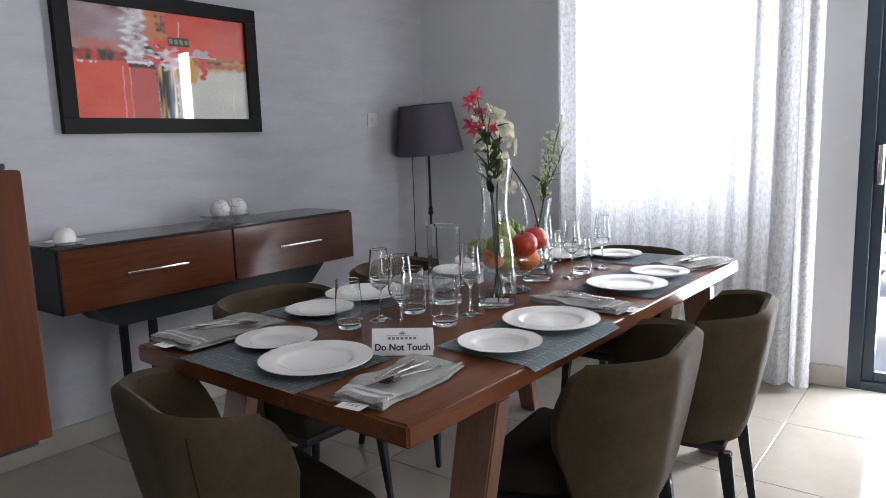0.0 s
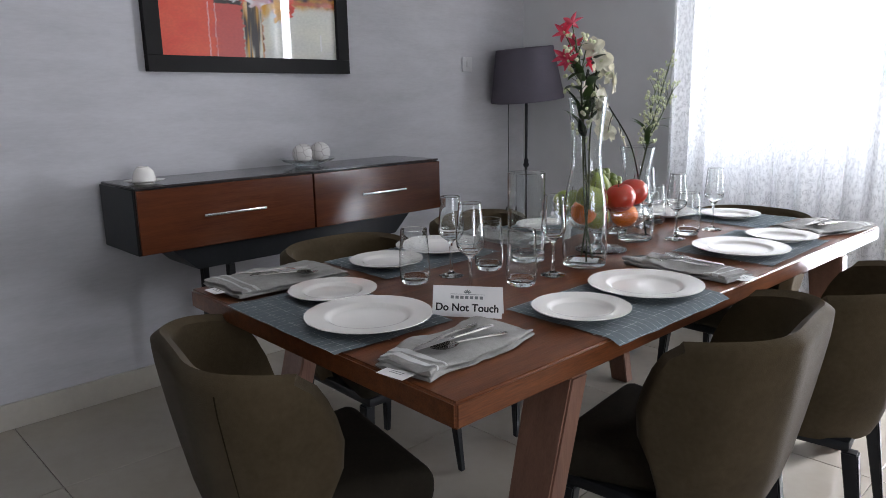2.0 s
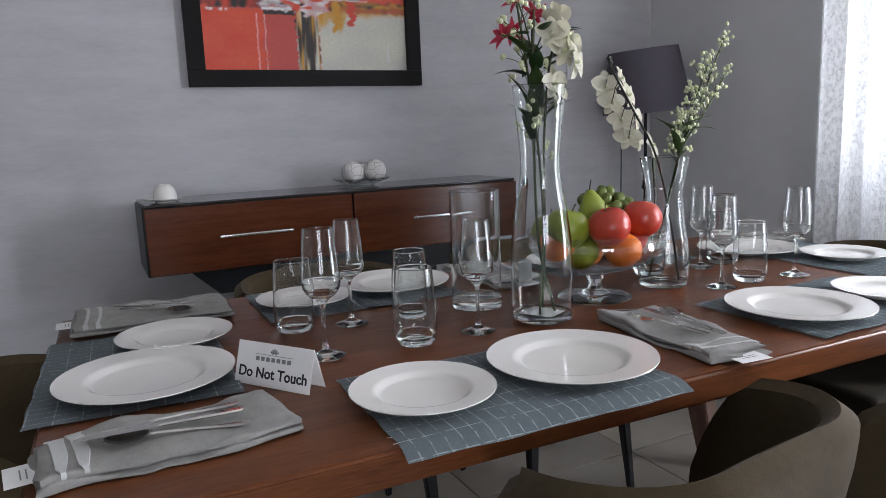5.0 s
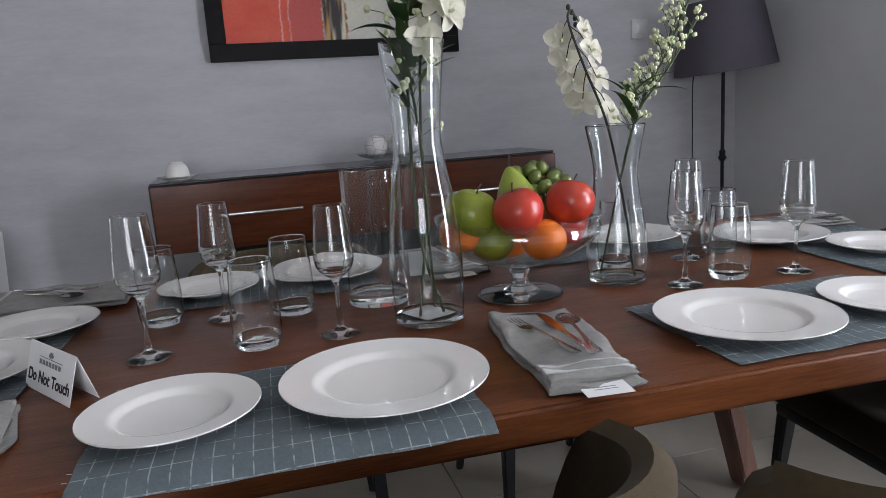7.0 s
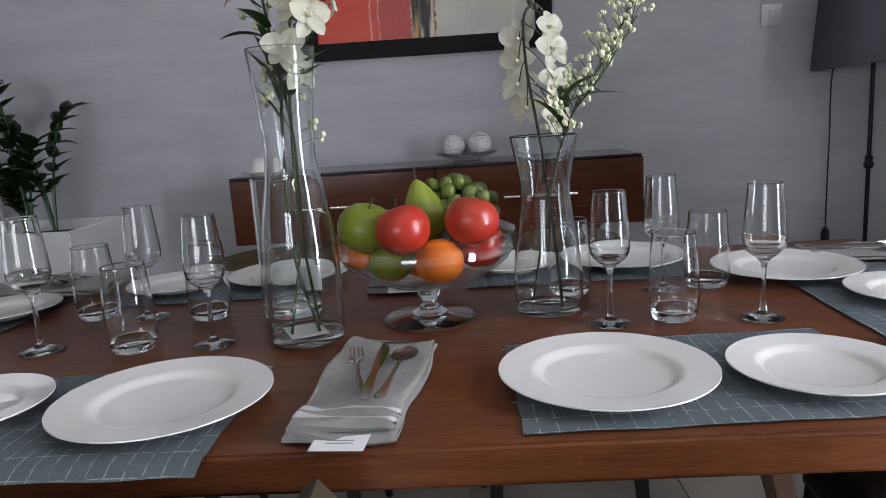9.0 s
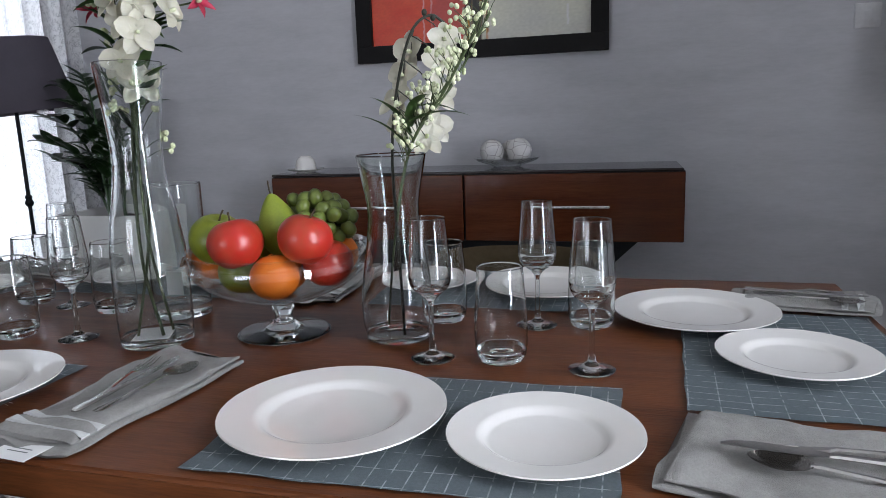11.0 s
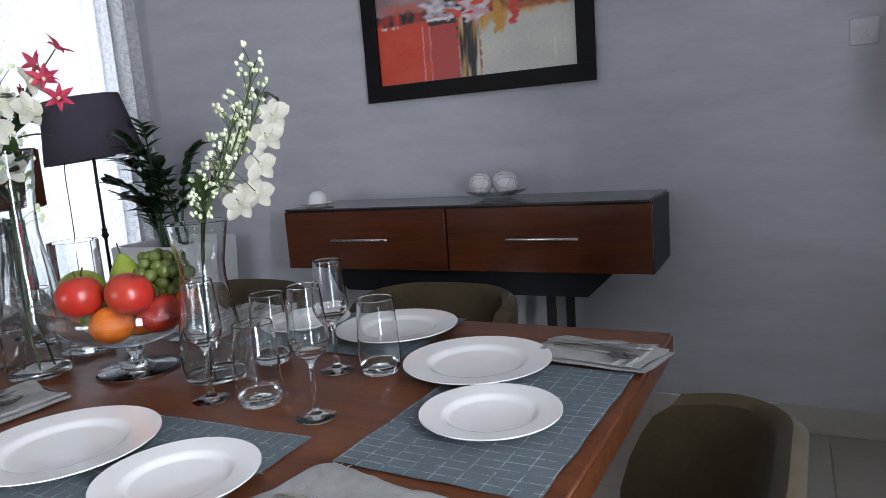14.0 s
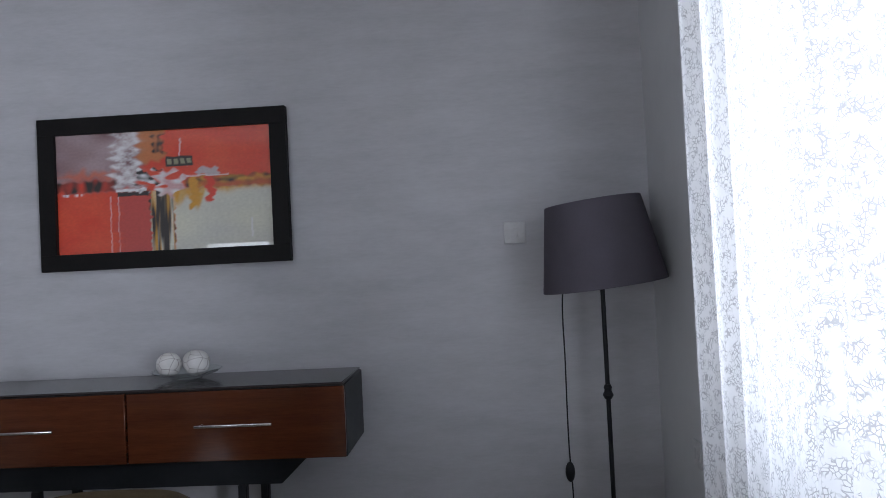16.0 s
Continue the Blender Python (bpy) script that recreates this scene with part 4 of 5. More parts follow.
def foot_glass(m):
    """A stemmed wine glass: thick foot, drawn stem and thin tapering bowl."""
    g = thing("wine_glass", m, "empty clear stemmed wine glass on the bare table", "glass", "wine glasses")
    part("foot", blown([(0, 0.0012), (0.030, 0.0), (0.0335, 0.001), (0.034, 0.0022), (0.030, 0.0038), (0.012, 0.009), (0.0062, 0.014), (0, 0.0142)], 40), SOLID_GLASS, g, smooth=38)
    part("stem", blown([(0, 0.0143), (0.0061, 0.0143), (0.0045, 0.025), (0.0038, 0.055), (0.0042, 0.085), (0.006, 0.094), (0.012, 0.101), (0.0205, 0.107), (0.012, 0.1065), (0, 0.1058)], 28), SOLID_GLASS, g, smooth=38)
    part("bowl", blown([(0.0208, 0.1075), (0.0262, 0.112), (0.0315, 0.121), (0.0335, 0.132), (0.0325, 0.150), (0.029, 0.190), (0.0262, 0.222), (0.0255, 0.2225), (0.0251, 0.2215), (0.0278, 0.190), (0.0312, 0.150), (0.0320, 0.133), (0.0295, 0.1225), (0.0250, 0.1135), (0.0208, 0.1075)], 40), GLASS, g, smooth=38)
    return g


def tumbler(m):
    """A straight tumbler with a heavy base."""
    g = thing("tumbler", m, "empty clear glass tumbler with thick base on the table", "glass", "tumblers")
    part("base", blown([(0, 0.001), (0.026, 0.0), (0.0305, 0.0025), (0.034, 0.010), (0.0352, 0.0165), (0.031, 0.0150), (0.024, 0.0115), (0, 0.0105)], 40), SOLID_GLASS, g, smooth=38)
    part("wall", blown([(0.0353, 0.017), (0.0365, 0.025), (0.0368, 0.040), (0.0355, 0.075), (0.0325, 0.115), (0.0312, 0.132), (0.0305, 0.1325), (0.0300, 0.1315), (0.0312, 0.115), (0.0342, 0.075), (0.0354, 0.040), (0.0345, 0.025), (0.0340, 0.0185), (0.0353, 0.017)], 40), GLASS, g, smooth=38)
    return g


def glass_vase(name, m, outer, base_h, wall, label):
    """A blown vase from the outer profile: heavy solid base and thin wall with a rounded lip."""
    v = thing(name, m, label, "vase")
    r0 = outer[0][0]
    part("base", blown([(0, 0.002), (r0 * 0.9, 0.0), (r0, 0.003), (r0 * 1.01, base_h - 0.001), (r0 * 0.8, base_h - 0.003), (0, base_h - 0.004)], 64), SOLID_GLASS, v, smooth=38)
    out = [(r, z) for r, z in outer if z >= base_h]
    top = out[-1]
    part("wall", blown(out + [(top[0] - wall / 2, top[1] + 0.001)] + [(r - wall, z) for r, z in out[::-1]] + [out[0]], 64), VASE_GLASS, v, smooth=38)
    return v


WINE_SIZE = Matrix.Scale(0.948, 4)
glass = foot_glass(pose(-1.138, 1.3145, TZ + 0.001) @ WINE_SIZE)
for x, y in ((-1.303, 1.418), (-1.121, 1.591), (-1.114, 2.191), (-1.101, 2.410), (-1.290, 2.317)):
    copy_thing(glass, pose(x, y, TZ + 0.001, 0, 0, 77 * y) @ WINE_SIZE)
glass = tumbler(pose(-1.120, 1.469, TZ + 0.001))
for x, y in ((-1.281, 1.533), (-1.322, 1.314), (-1.123, 2.287), (-1.302, 2.400), (-1.304, 2.162)):
    copy_thing(glass, pose(x, y, TZ + 0.001, 0, 0, 77 * y))
glass_vase("cylinder_vase", pose(-1.278, 1.679, TZ + 0.001), [(0.050, 0.0), (0.0495, 0.024), (0.050, 0.030), (0.050, 0.12), (0.050, 0.236)], 0.024, 0.002, "empty straight clear glass cylinder vase on the table")


# ---- card tent sign ----
def lettering(text, size):
    c = bpy.data.curves.new("lettering", "FONT")
    c.body, c.size, c.align_x, c.align_y = text, size, "CENTER", "CENTER"
    c.extrude, c.offset = 0.0002, 0.0005
    ob = bpy.data.objects.new("tmp_text", c)
    scene.collection.objects.link(ob)
    bpy.context.view_layer.update()
    me = bpy.data.meshes.new_from_object(ob.evaluated_get(bpy.context.evaluated_depsgraph_get()))
    bpy.data.objects.remove(ob)
    return me


sign = thing("tent_card", pose(-1.052, 1.216, TZ + 0.001, 0, 0, 34), "white folded card sign that reads Do Not Touch", "sign")
CW, CHT, SPREAD = 0.142, 0.060, 0.018
lean = math.degrees(math.atan2(SPREAD, CHT))
front = part("front_panel", block((-CW / 2, -0.0003, 0), (CW / 2, 0.0003, math.hypot(CHT, SPREAD))), PAPER, sign, at=pose(0, -SPREAD, 0, -lean))
part("back_panel", block((-CW / 2, -0.0003, 0), (CW / 2, 0.0003, math.hypot(CHT, SPREAD) - 0.001)), PAPER, sign, at=pose(0, SPREAD, 0, lean))
words = new("lettering", lettering("Do Not Touch", 0.0212))
words.data.materials.clear()
words.data.materials.append(INK)
words.parent = front
words.matrix_basis = pose(0, -0.0006, 0.0185, 90)
words["label"] = "bold black lettering"
emblem = bmesh.new()
for k in range(7):
    block((-0.034 + k * 0.0099, -0.0009, 0.0365), (-0.034 + k * 0.0099 + 0.0066, -0.0004, 0.0425), bm=emblem)
block((-0.036, -0.0009, 0.0455), (0.036, -0.0004, 0.0462), bm=emblem)
for k in range(5):
    a = radians(30 + 30 * k)
    merge(emblem, block((0.002, -0.0009, -0.0011), (0.0085, -0.0004, 0.0011)), Matrix.Translation((0, 0, 0.0470)) @ Matrix.Rotation(-a, 4, "Y"))
part("printed_emblem", emblem, INK_GREY, front, "grey printed emblem and bars")


# ---- fruit bowl ----
BX, BY = -1.201, 1.919
fb = thing("fruit_bowl", pose(BX, BY, TZ + 0.001), "footed clear glass bowl full of fruit on the table", "bowl")
part("foot", blown([(0, 0.0015), (0.070, 0.0), (0.0745, 0.0025), (0.072, 0.005), (0.030, 0.011), (0.016, 0.020), (0.0135, 0.032), (0.0185, 0.042), (0.0165, 0.048), (0.030, 0.053), (0, 0.0535)], 56), SOLID_GLASS, fb, smooth=38)
BOWL = [(0, 0.054), (0.030, 0.0540), (0.065, 0.062), (0.105, 0.079), (0.132, 0.100), (0.1405, 0.114), (0.137, 0.124), (0.1385, 0.134), (0.1435, 0.142), (0.1425, 0.1435), (0.1405, 0.1425), (0.1357, 0.134), (0.134, 0.124), (0.137, 0.115), (0.129, 0.1035), (0.103, 0.083), (0.064, 0.066), (0.030, 0.0585), (0, 0.058)]
part("dish", lathe(BOWL, 72), DISH_GLASS, fb, smooth=50)


def apple(m, mat, r, label):
    a = thing("apple", m, label, "fruit", "fruit in the bowl")
    part("flesh", ellipsoid(r, r, r * 0.93, fn=lambda q, z: (q * (1.0 + 0.05 * z), z - 0.22 * math.exp(-(q / 0.28) ** 2) * (1 if z > 0 else -0.6)), seg=28, rings=22), mat, a, smooth=80)
    part("stalk", tube([(0, 0, r * 0.66), (0.002, 0.001, r * 0.95), (0.005, 0.002, r * 1.15)], [0.0018, 0.0013, 0.0017], 6), STALK, a)
    return a


def fruit_at(x, y, z):
    return pose(BX + x, BY + y, TZ + z)


apple(fruit_at(0.077, -0.028, 0.160) @ pose(0, 0, 0, 12, -10, 20), APPLE_RED, 0.0415, "shiny red apple lying on top of the fruit")
apple(fruit_at(0.055, 0.074, 0.164) @ pose(0, 0, 0, -14, 8, 60), APPLE_RED, 0.041, "shiny red apple lying beside a bunch of grapes")
apple(fruit_at(0.026, -0.090, 0.157) @ pose(0, 0, 0, 8, 14, 90), APPLE_GREEN, 0.044, "yellow-green apple resting on the bowl's rim")
apple(fruit_at(0.02, -0.055, 0.105), APPLE_GREEN, 0.038, "green apple lying deep in the glass bowl")
apple(fruit_at(-0.07, -0.06, 0.135), APPLE_GREEN, 0.044, "green apple lying at the back of the bowl")
apple(fruit_at(0.005, 0.085, 0.118), APPLE_RED, 0.040, "red apple lying low in the glass bowl")
pear = thing("pear", fruit_at(-0.005, 0.001, 0.175) @ pose(0, 0, 0, 10, -6, 30), "upright green pear among the apples", "fruit", "fruit in the bowl")
part("flesh", ellipsoid(0.036, 0.036, 0.052, fn=lambda q, z: (q * (0.98 - 0.42 * max(0, z + 0.1)), z), seg=26, rings=20), PEAR_SKIN, pear, smooth=80)
part("stalk", tube([(0, 0, 0.050), (0.002, 0, 0.060), (0.006, 0.001, 0.072)], 0.0014, 6), STALK, pear)
for dx, dy, dz in ((0.060, 0.022, 0.106), (-0.025, -0.005, 0.098), (0.012, -0.105, 0.125), (-0.05, 0.075, 0.122)):
    o = thing("orange", fruit_at(dx, dy, dz), "bright orange lying in the glass bowl", "fruit", "fruit in the bowl")
    part("peel", ellipsoid(0.0375, 0.0375, 0.0345, seg=26, rings=18), ORANGE_SKIN, o, smooth=80)
    part("navel", lathe([(0, 0.0342), (0.003, 0.0346), (0.0035, 0.0336)], 8), STALK, o)
bunch = thing("grape_bunch", fruit_at(-0.022, 0.058, 0.17), "bunch of pale green grapes heaped on the fruit", "fruit", "fruit in the bowl")
rng = random.Random(5)
grape_mesh = mesh_of("grape", ellipsoid(0.0115, 0.0115, 0.0135, seg=14, rings=9), GRAPE_SKIN, smooth=80)
placed = []
while len(placed) < 46:
    u, v, w = rng.uniform(-1, 1), rng.uniform(-1, 1), rng.uniform(-0.6, 1)
    if 0.35 < u * u + v * v + w * w < 1:
        p = Vector((-0.015 + u * 0.045, 0.022 * 0 + v * 0.062, 0.012 + w * 0.040 - 0.25 * max(0, v) * 0.06))
        if all((p - q).length > 0.0165 for q in placed):
            placed.append(p)
            g = new("grape", grape_mesh)
            g.parent = bunch
            g.matrix_basis = Matrix.Translation(p) @ Euler((rng.uniform(-1, 1), rng.uniform(-1, 1), 0)).to_matrix().to_4x4()
    elif len(placed) > 45:
        break
part("stalk", tube(spline([(-0.03, -0.03, 0.0), (-0.02, 0.0, 0.02), (-0.015, 0.03, 0.0)], 5), 0.002, 6), STALK, bunch)

# ---- vases with flowers ----
VX, VY, WX, WY = -1.129, 1.735, -1.206, 2.112
V1 = [(0.0545, 0.0), (0.0552, 0.014), (0.0565, 0.03), (0.0575, 0.09), (0.0555, 0.15), (0.049, 0.20), (0.0405, 0.245), (0.0365, 0.28), (0.0370, 0.308), (0.0410, 0.356), (0.0490, 0.428)]
V2 = [(0.050, 0.0), (0.0510, 0.012), (0.0545, 0.025), (0.0555, 0.055), (0.051, 0.10), (0.0435, 0.145), (0.039, 0.185), (0.0395, 0.210), (0.046, 0.248), (0.0525, 0.281)]
glass_vase("tall_vase", pose(VX, VY, TZ + 0.001), V1, 0.014, 0.0022, "tall waisted clear glass vase holding pink and white flowers")
glass_vase("short_vase", pose(WX, WY, TZ + 0.001), V2, 0.012, 0.002, "waisted clear glass vase holding an orchid and a spray")
solid("paper_card", block((-0.034, -0.028, 0), (0.034, 0.028, 0.0006)), PAPER, pose(VX + 0.003, VY - 0.003, TZ + 0.0142, 0, 0, 25), "small white paper card on the bottom of the tall vase", "card")


solid("vase_tag", block((-0.0005, -0.016, 0), (0.0005, 0.016, 0.040), 0.0004, 1), PAPER, pose(VX - 0.0580, VY, TZ + 0.062), "small white paper tag stuck on the tall vase", "tag")


def bloom(flower, at, facing, kind, size, rng):
    """A blossom of separate curled petals; facing is where it looks."""
    q = Vector(facing).normalized().to_track_quat("Z", "X").to_matrix().to_4x4()
    n, mat = (6, PINK) if kind == "lily" else (5, WHITE_PETAL)
    head = bmesh.new()
    for k in range(n):
        a = 2 * math.pi * k / n + rng.uniform(-0.15, 0.15)
        ln = size * rng.uniform(0.9, 1.1)
        if kind == "lily":
            b = blade(ln, ln * 0.36, rng.uniform(0.3, 0.9), 0.5, tip=1.1)
            tilt = rng.uniform(28, 50)
        else:
            b = blade(ln, ln * (0.95 if k in (1, 4) else 0.68), rng.uniform(0.2, 0.7), 0.35, tip=1.0, root=0.12, blunt=0.5)
            tilt = rng.uniform(5, 28)
        merge(head, b, Matrix.Translation(at) @ q @ Matrix.Rotation(a, 4, "Z") @ Matrix.Rotation(radians(-tilt), 4, "Y"))
    part("blossom", head, mat, flower, "pink star blossom" if kind == "lily" else "white orchid blossom", smooth=70)
    c = bmesh.new()
    merge(c, ellipsoid(size * 0.10, size * 0.10, size * 0.20, seg=8, rings=6), Matrix.Translation(at) @ q @ Matrix.Translation((0, 0, size * 0.14)))
    part("blossom_centre", c, BUD, flower)


def leaf_on(flower, at, heading, up, ln, w, mat, curl=0.7):
    b = blade(ln, w, curl, 0.3)
    bmesh.ops.transform(b, matrix=Matrix.Translation(at) @ Matrix.Rotation(radians(heading), 4, "Z") @ Matrix.Rotation(radians(-up), 4, "Y"), verts=b.verts)
    part("leaf", b, mat, flower, smooth=70)


def spray(flower, pts, rng, n, spread, bud_r=0.0045):
    """Fine side shoots with round buds along the upper part of a stem."""
    line = spline(pts, 10)
    shoots, buds = bmesh.new(), bmesh.new()
    for k in range(n):
        p = line[int(len(line) * (0.45 + 0.54 * k / n))]
        a = rng.uniform(0, 6.28)
        end = p + Vector((math.cos(a) * spread * rng.uniform(0.4, 1), math.sin(a) * spread * rng.uniform(0.4, 1), rng.uniform(0.012, 0.045)))
        tube([p, (p + end) / 2 + Vector((0, 0, 0.004)), end], 0.0007, 4, shoots)
        for _ in range(3):
            ellipsoid(bud_r, bud_r, bud_r * 1.1, end + Vector((rng.uniform(-0.006, 0.006), rng.uniform(-0.006, 0.006), rng.uniform(-0.004, 0.008))), 7, 5, buds)
    tagged(part("shoot_cluster", shoots, STEM, flower), kind="stuff")
    tagged(part("bud_cluster", buds, BUD, flower, "tiny pale green and white buds"), kind="stuff")


rng = random.Random(21)
lily = thing("pink_lily_stem", pose(VX, VY, TZ + 0.014), "pink star lilies with dark leaves in the tall vase", "flower", "flowers in the tall vase")
top = [(0.012, 0.020, 0.001), (0.006, -0.008, 0.12), (-0.004, -0.010, 0.28), (-0.02, 0.0, 0.43), (-0.045, 0.02, 0.53)]
part("stem", tube(spline(top, 8), 0.0026, 8), STEM, lily)
for at, fc in (((-0.075, 0.045, 0.545), (-0.3, 0.5, 0.7)), ((-0.085, 0.015, 0.575), (0.2, -0.9, 0.4)), ((-0.055, 0.07, 0.54), (0.6, 0.7, 0.3)), ((-0.07, -0.005, 0.515), (0.5, -0.8, 0.2)), ((-0.02, -0.055, 0.50), (0.3, -0.9, 0.3)), ((-0.095, 0.06, 0.60), (-0.6, 0.3, 0.7)), ((-0.065, 0.085, 0.505), (0.3, 0.9, 0.1))):
    part("side_stem", tube([(-0.03, 0.01, 0.47), Vector(at) * 0.6 + Vector((-0.012, 0.004, 0.195)), at], 0.0016, 6), STEM, lily)
    bloom(lily, at, fc, "lily", 0.034, rng)
orchid1 = thing("white_orchid_stem", pose(VX, VY, TZ + 0.014), "white orchid blossoms drooping over the tall vase", "flower", "flowers in the tall vase")
part("stem", tube(spline([(-0.02, 0.015, 0.001), (0.004, 0.006, 0.15), (0.004, 0.006, 0.30), (0.006, 0.018, 0.44), (-0.005, 0.045, 0.50), (-0.02, 0.075, 0.52)], 8), 0.0022, 8), STEM, orchid1)
for at, fc in (((0.030, 0.030, 0.470), (0.9, 0.2, 0.3)), ((0.020, 0.045, 0.500), (0.6, 0.7, 0.3)), ((0.036, 0.052, 0.452), (0.7, 0.5, 0.0)), ((-0.01, 0.075, 0.485), (0.0, 1.0, 0.2)), ((0.028, 0.008, 0.500), (0.8, -0.4, 0.3)), ((0.026, 0.012, 0.415), (0.9, 0.2, 0.2)), ((0.012, 0.026, 0.385), (0.7, 0.7, 0.2)), ((-0.03, 0.062, 0.535), (-0.3, 0.8, 0.6))):
    bloom(orchid1, at, fc, "orchid", 0.033, rng)
fill = thing("greenery_stem", pose(VX, VY, TZ + 0.014), "green leaves and small white buds in the tall vase", "flower", "flowers in the tall vase")
gl = [(0.02, -0.02, 0.001), (0.0, 0.005, 0.16), (-0.010, 0.004, 0.30), (-0.012, -0.012, 0.42), (-0.02, -0.03, 0.56)]
part("stem", tube(spline(gl, 8), 0.0022, 8), STEM, fill)
spray(fill, gl, rng, 34, 0.045)
for k in range(30):
    z = 0.31 + 0.20 * rng.random()
    a = rng.uniform(0, 360)
    r = 0.012 if z < 0.43 else 0.022
    leaf_on(fill, (r * math.cos(radians(a)) - 0.008, r * math.sin(radians(a)), z), a, rng.uniform(35, 80) if z < 0.43 else rng.uniform(-5, 50), rng.uniform(0.045, 0.075), rng.uniform(0.018, 0.028), LEAF if k % 2 else LEAF_DARK, rng.uniform(0.2, 0.9))

orch = thing("arching_orchid", pose(WX, WY, TZ + 0.012), "dark arching stem of white orchids in the short vase", "flower", "flowers in the short vase")
op = [(0.028, 0.018, 0.001), (0.012, 0.010, 0.12), (-0.020, -0.004, 0.27), (-0.09, -0.012, 0.38), (-0.16, -0.006, 0.465), (-0.195, 0.016, 0.492), (-0.212, 0.034, 0.482)]
part("stem", tube(spline(op, 8), 0.0024, 8), STEM_DARK, orch)
orch_line = spline(op, 8)
for u, v, w in ((-0.078, 0.034, 0.292), (-0.098, -0.012, 0.312), (-0.126, 0.034, 0.306), (-0.112, -0.024, 0.352), (-0.138, 0.040, 0.358), (-0.146, -0.020, 0.392), (-0.162, 0.042, 0.410), (-0.176, -0.014, 0.432), (-0.188, 0.040, 0.450)):
    root = min(orch_line, key=lambda q: (q - Vector((u + 0.015, v * 0.3, w + 0.045))).length)
    part("flower_stalk", tube([root, (root + Vector((u, v, w))) / 2 + Vector((0, 0, 0.008)), (u, v, w)], 0.0011, 5), STEM_DARK, orch)
    bloom(orch, (u, v, w), (0.75, 0.4 * (1 if v > 0 else -1), 0.15 + 0.2 * rng.random()), "orchid", 0.035, rng)
buds = bmesh.new()
for p in ((-0.198, 0.02, 0.488), (-0.212, 0.034, 0.478), (-0.188, 0.008, 0.496), (-0.218, 0.038, 0.466)):
    ellipsoid(0.005, 0.005, 0.006, p, 8, 6, buds)
part("bud_tip", buds, STEM_DARK, orch, "small dark closed buds")
spr = thing("white_spray", pose(WX, WY, TZ + 0.012), "pale green spray of tiny white buds in the short vase", "flower", "flowers in the short vase")
for tipx, tipy, tipz in ((0.00, 0.170, 0.520), (-0.025, 0.150, 0.465), (0.03, 0.140, 0.435)):
    sp = [(-0.02, -0.024, 0.001), (0.0, 0.0, 0.14), (0.012, 0.035, 0.28), (tipx * 0.7, tipy * 0.65, 0.28 + (tipz - 0.28) * 0.5), (tipx, tipy, tipz)]
    part("stem", tube(spline(sp, 8), 0.0018, 7), STEM, spr)
    spray(spr, sp, rng, 30, 0.028, 0.0034)
for h, up, ln, z in ((80, 30, 0.10, 0.315), (255, 65, 0.09, 0.30), (40, 45, 0.085, 0.325), (120, 20, 0.08, 0.335), (300, 60, 0.10, 0.275), (180, 55, 0.075, 0.31)):
    leaf_on(spr, (0.010, 0.034, z), h, up, ln, 0.017, LEAF, 0.9)

# ---- on the sideboard ----
cup = thing("upturned_cup", pose(-2.735, 1.243, SBT), "white cup upside down on a saucer on the sideboard", "cup")
part("saucer", lathe([(0, 0.001), (0.035, 0), (0.037, 0.003), (0.070, 0.011), (0.072, 0.013), (0.068, 0.013), (0.036, 0.006), (0, 0.005)], 40), CHINA, cup)
part("bowl", lathe([(0.040, 0.008), (0.041, 0.0085), (0.040, 0.025), (0.035, 0.045), (0.026, 0.056), (0.022, 0.058), (0.021, 0.062), (0.018, 0.062), (0.017, 0.058), (0, 0.057), (0, 0.052), (0.022, 0.052), (0.033, 0.042), (0.038, 0.024), (0.040, 0.008)], 40), CHINA, cup)
solid("glass_dish", lathe([(0, 0.003), (0.05, 0.0), (0.055, 0.004), (0.11, 0.022), (0.125, 0.032), (0.123, 0.034), (0.108, 0.026), (0.053, 0.009), (0, 0.008)], 48), DISH_GLASS, pose(-2.83, 2.02, SBT + 0.001), "shallow clear glass dish of white decorative balls", "dish", smooth=50)
for x, y, r in ((0.038, -0.050, 0.044), (0.030, 0.050, 0.046), (-0.043, 0.010, 0.042)):
    solid("decorative_ball", ellipsoid(r, r, r, seg=28, rings=18), MARBLED, pose(-2.83 + x, 2.02 + y, SBT + 0.014 + r, 40, 70 * y, 30), "cracked white decorative ball in a glass dish", "ball", "balls in the dish", smooth=80)


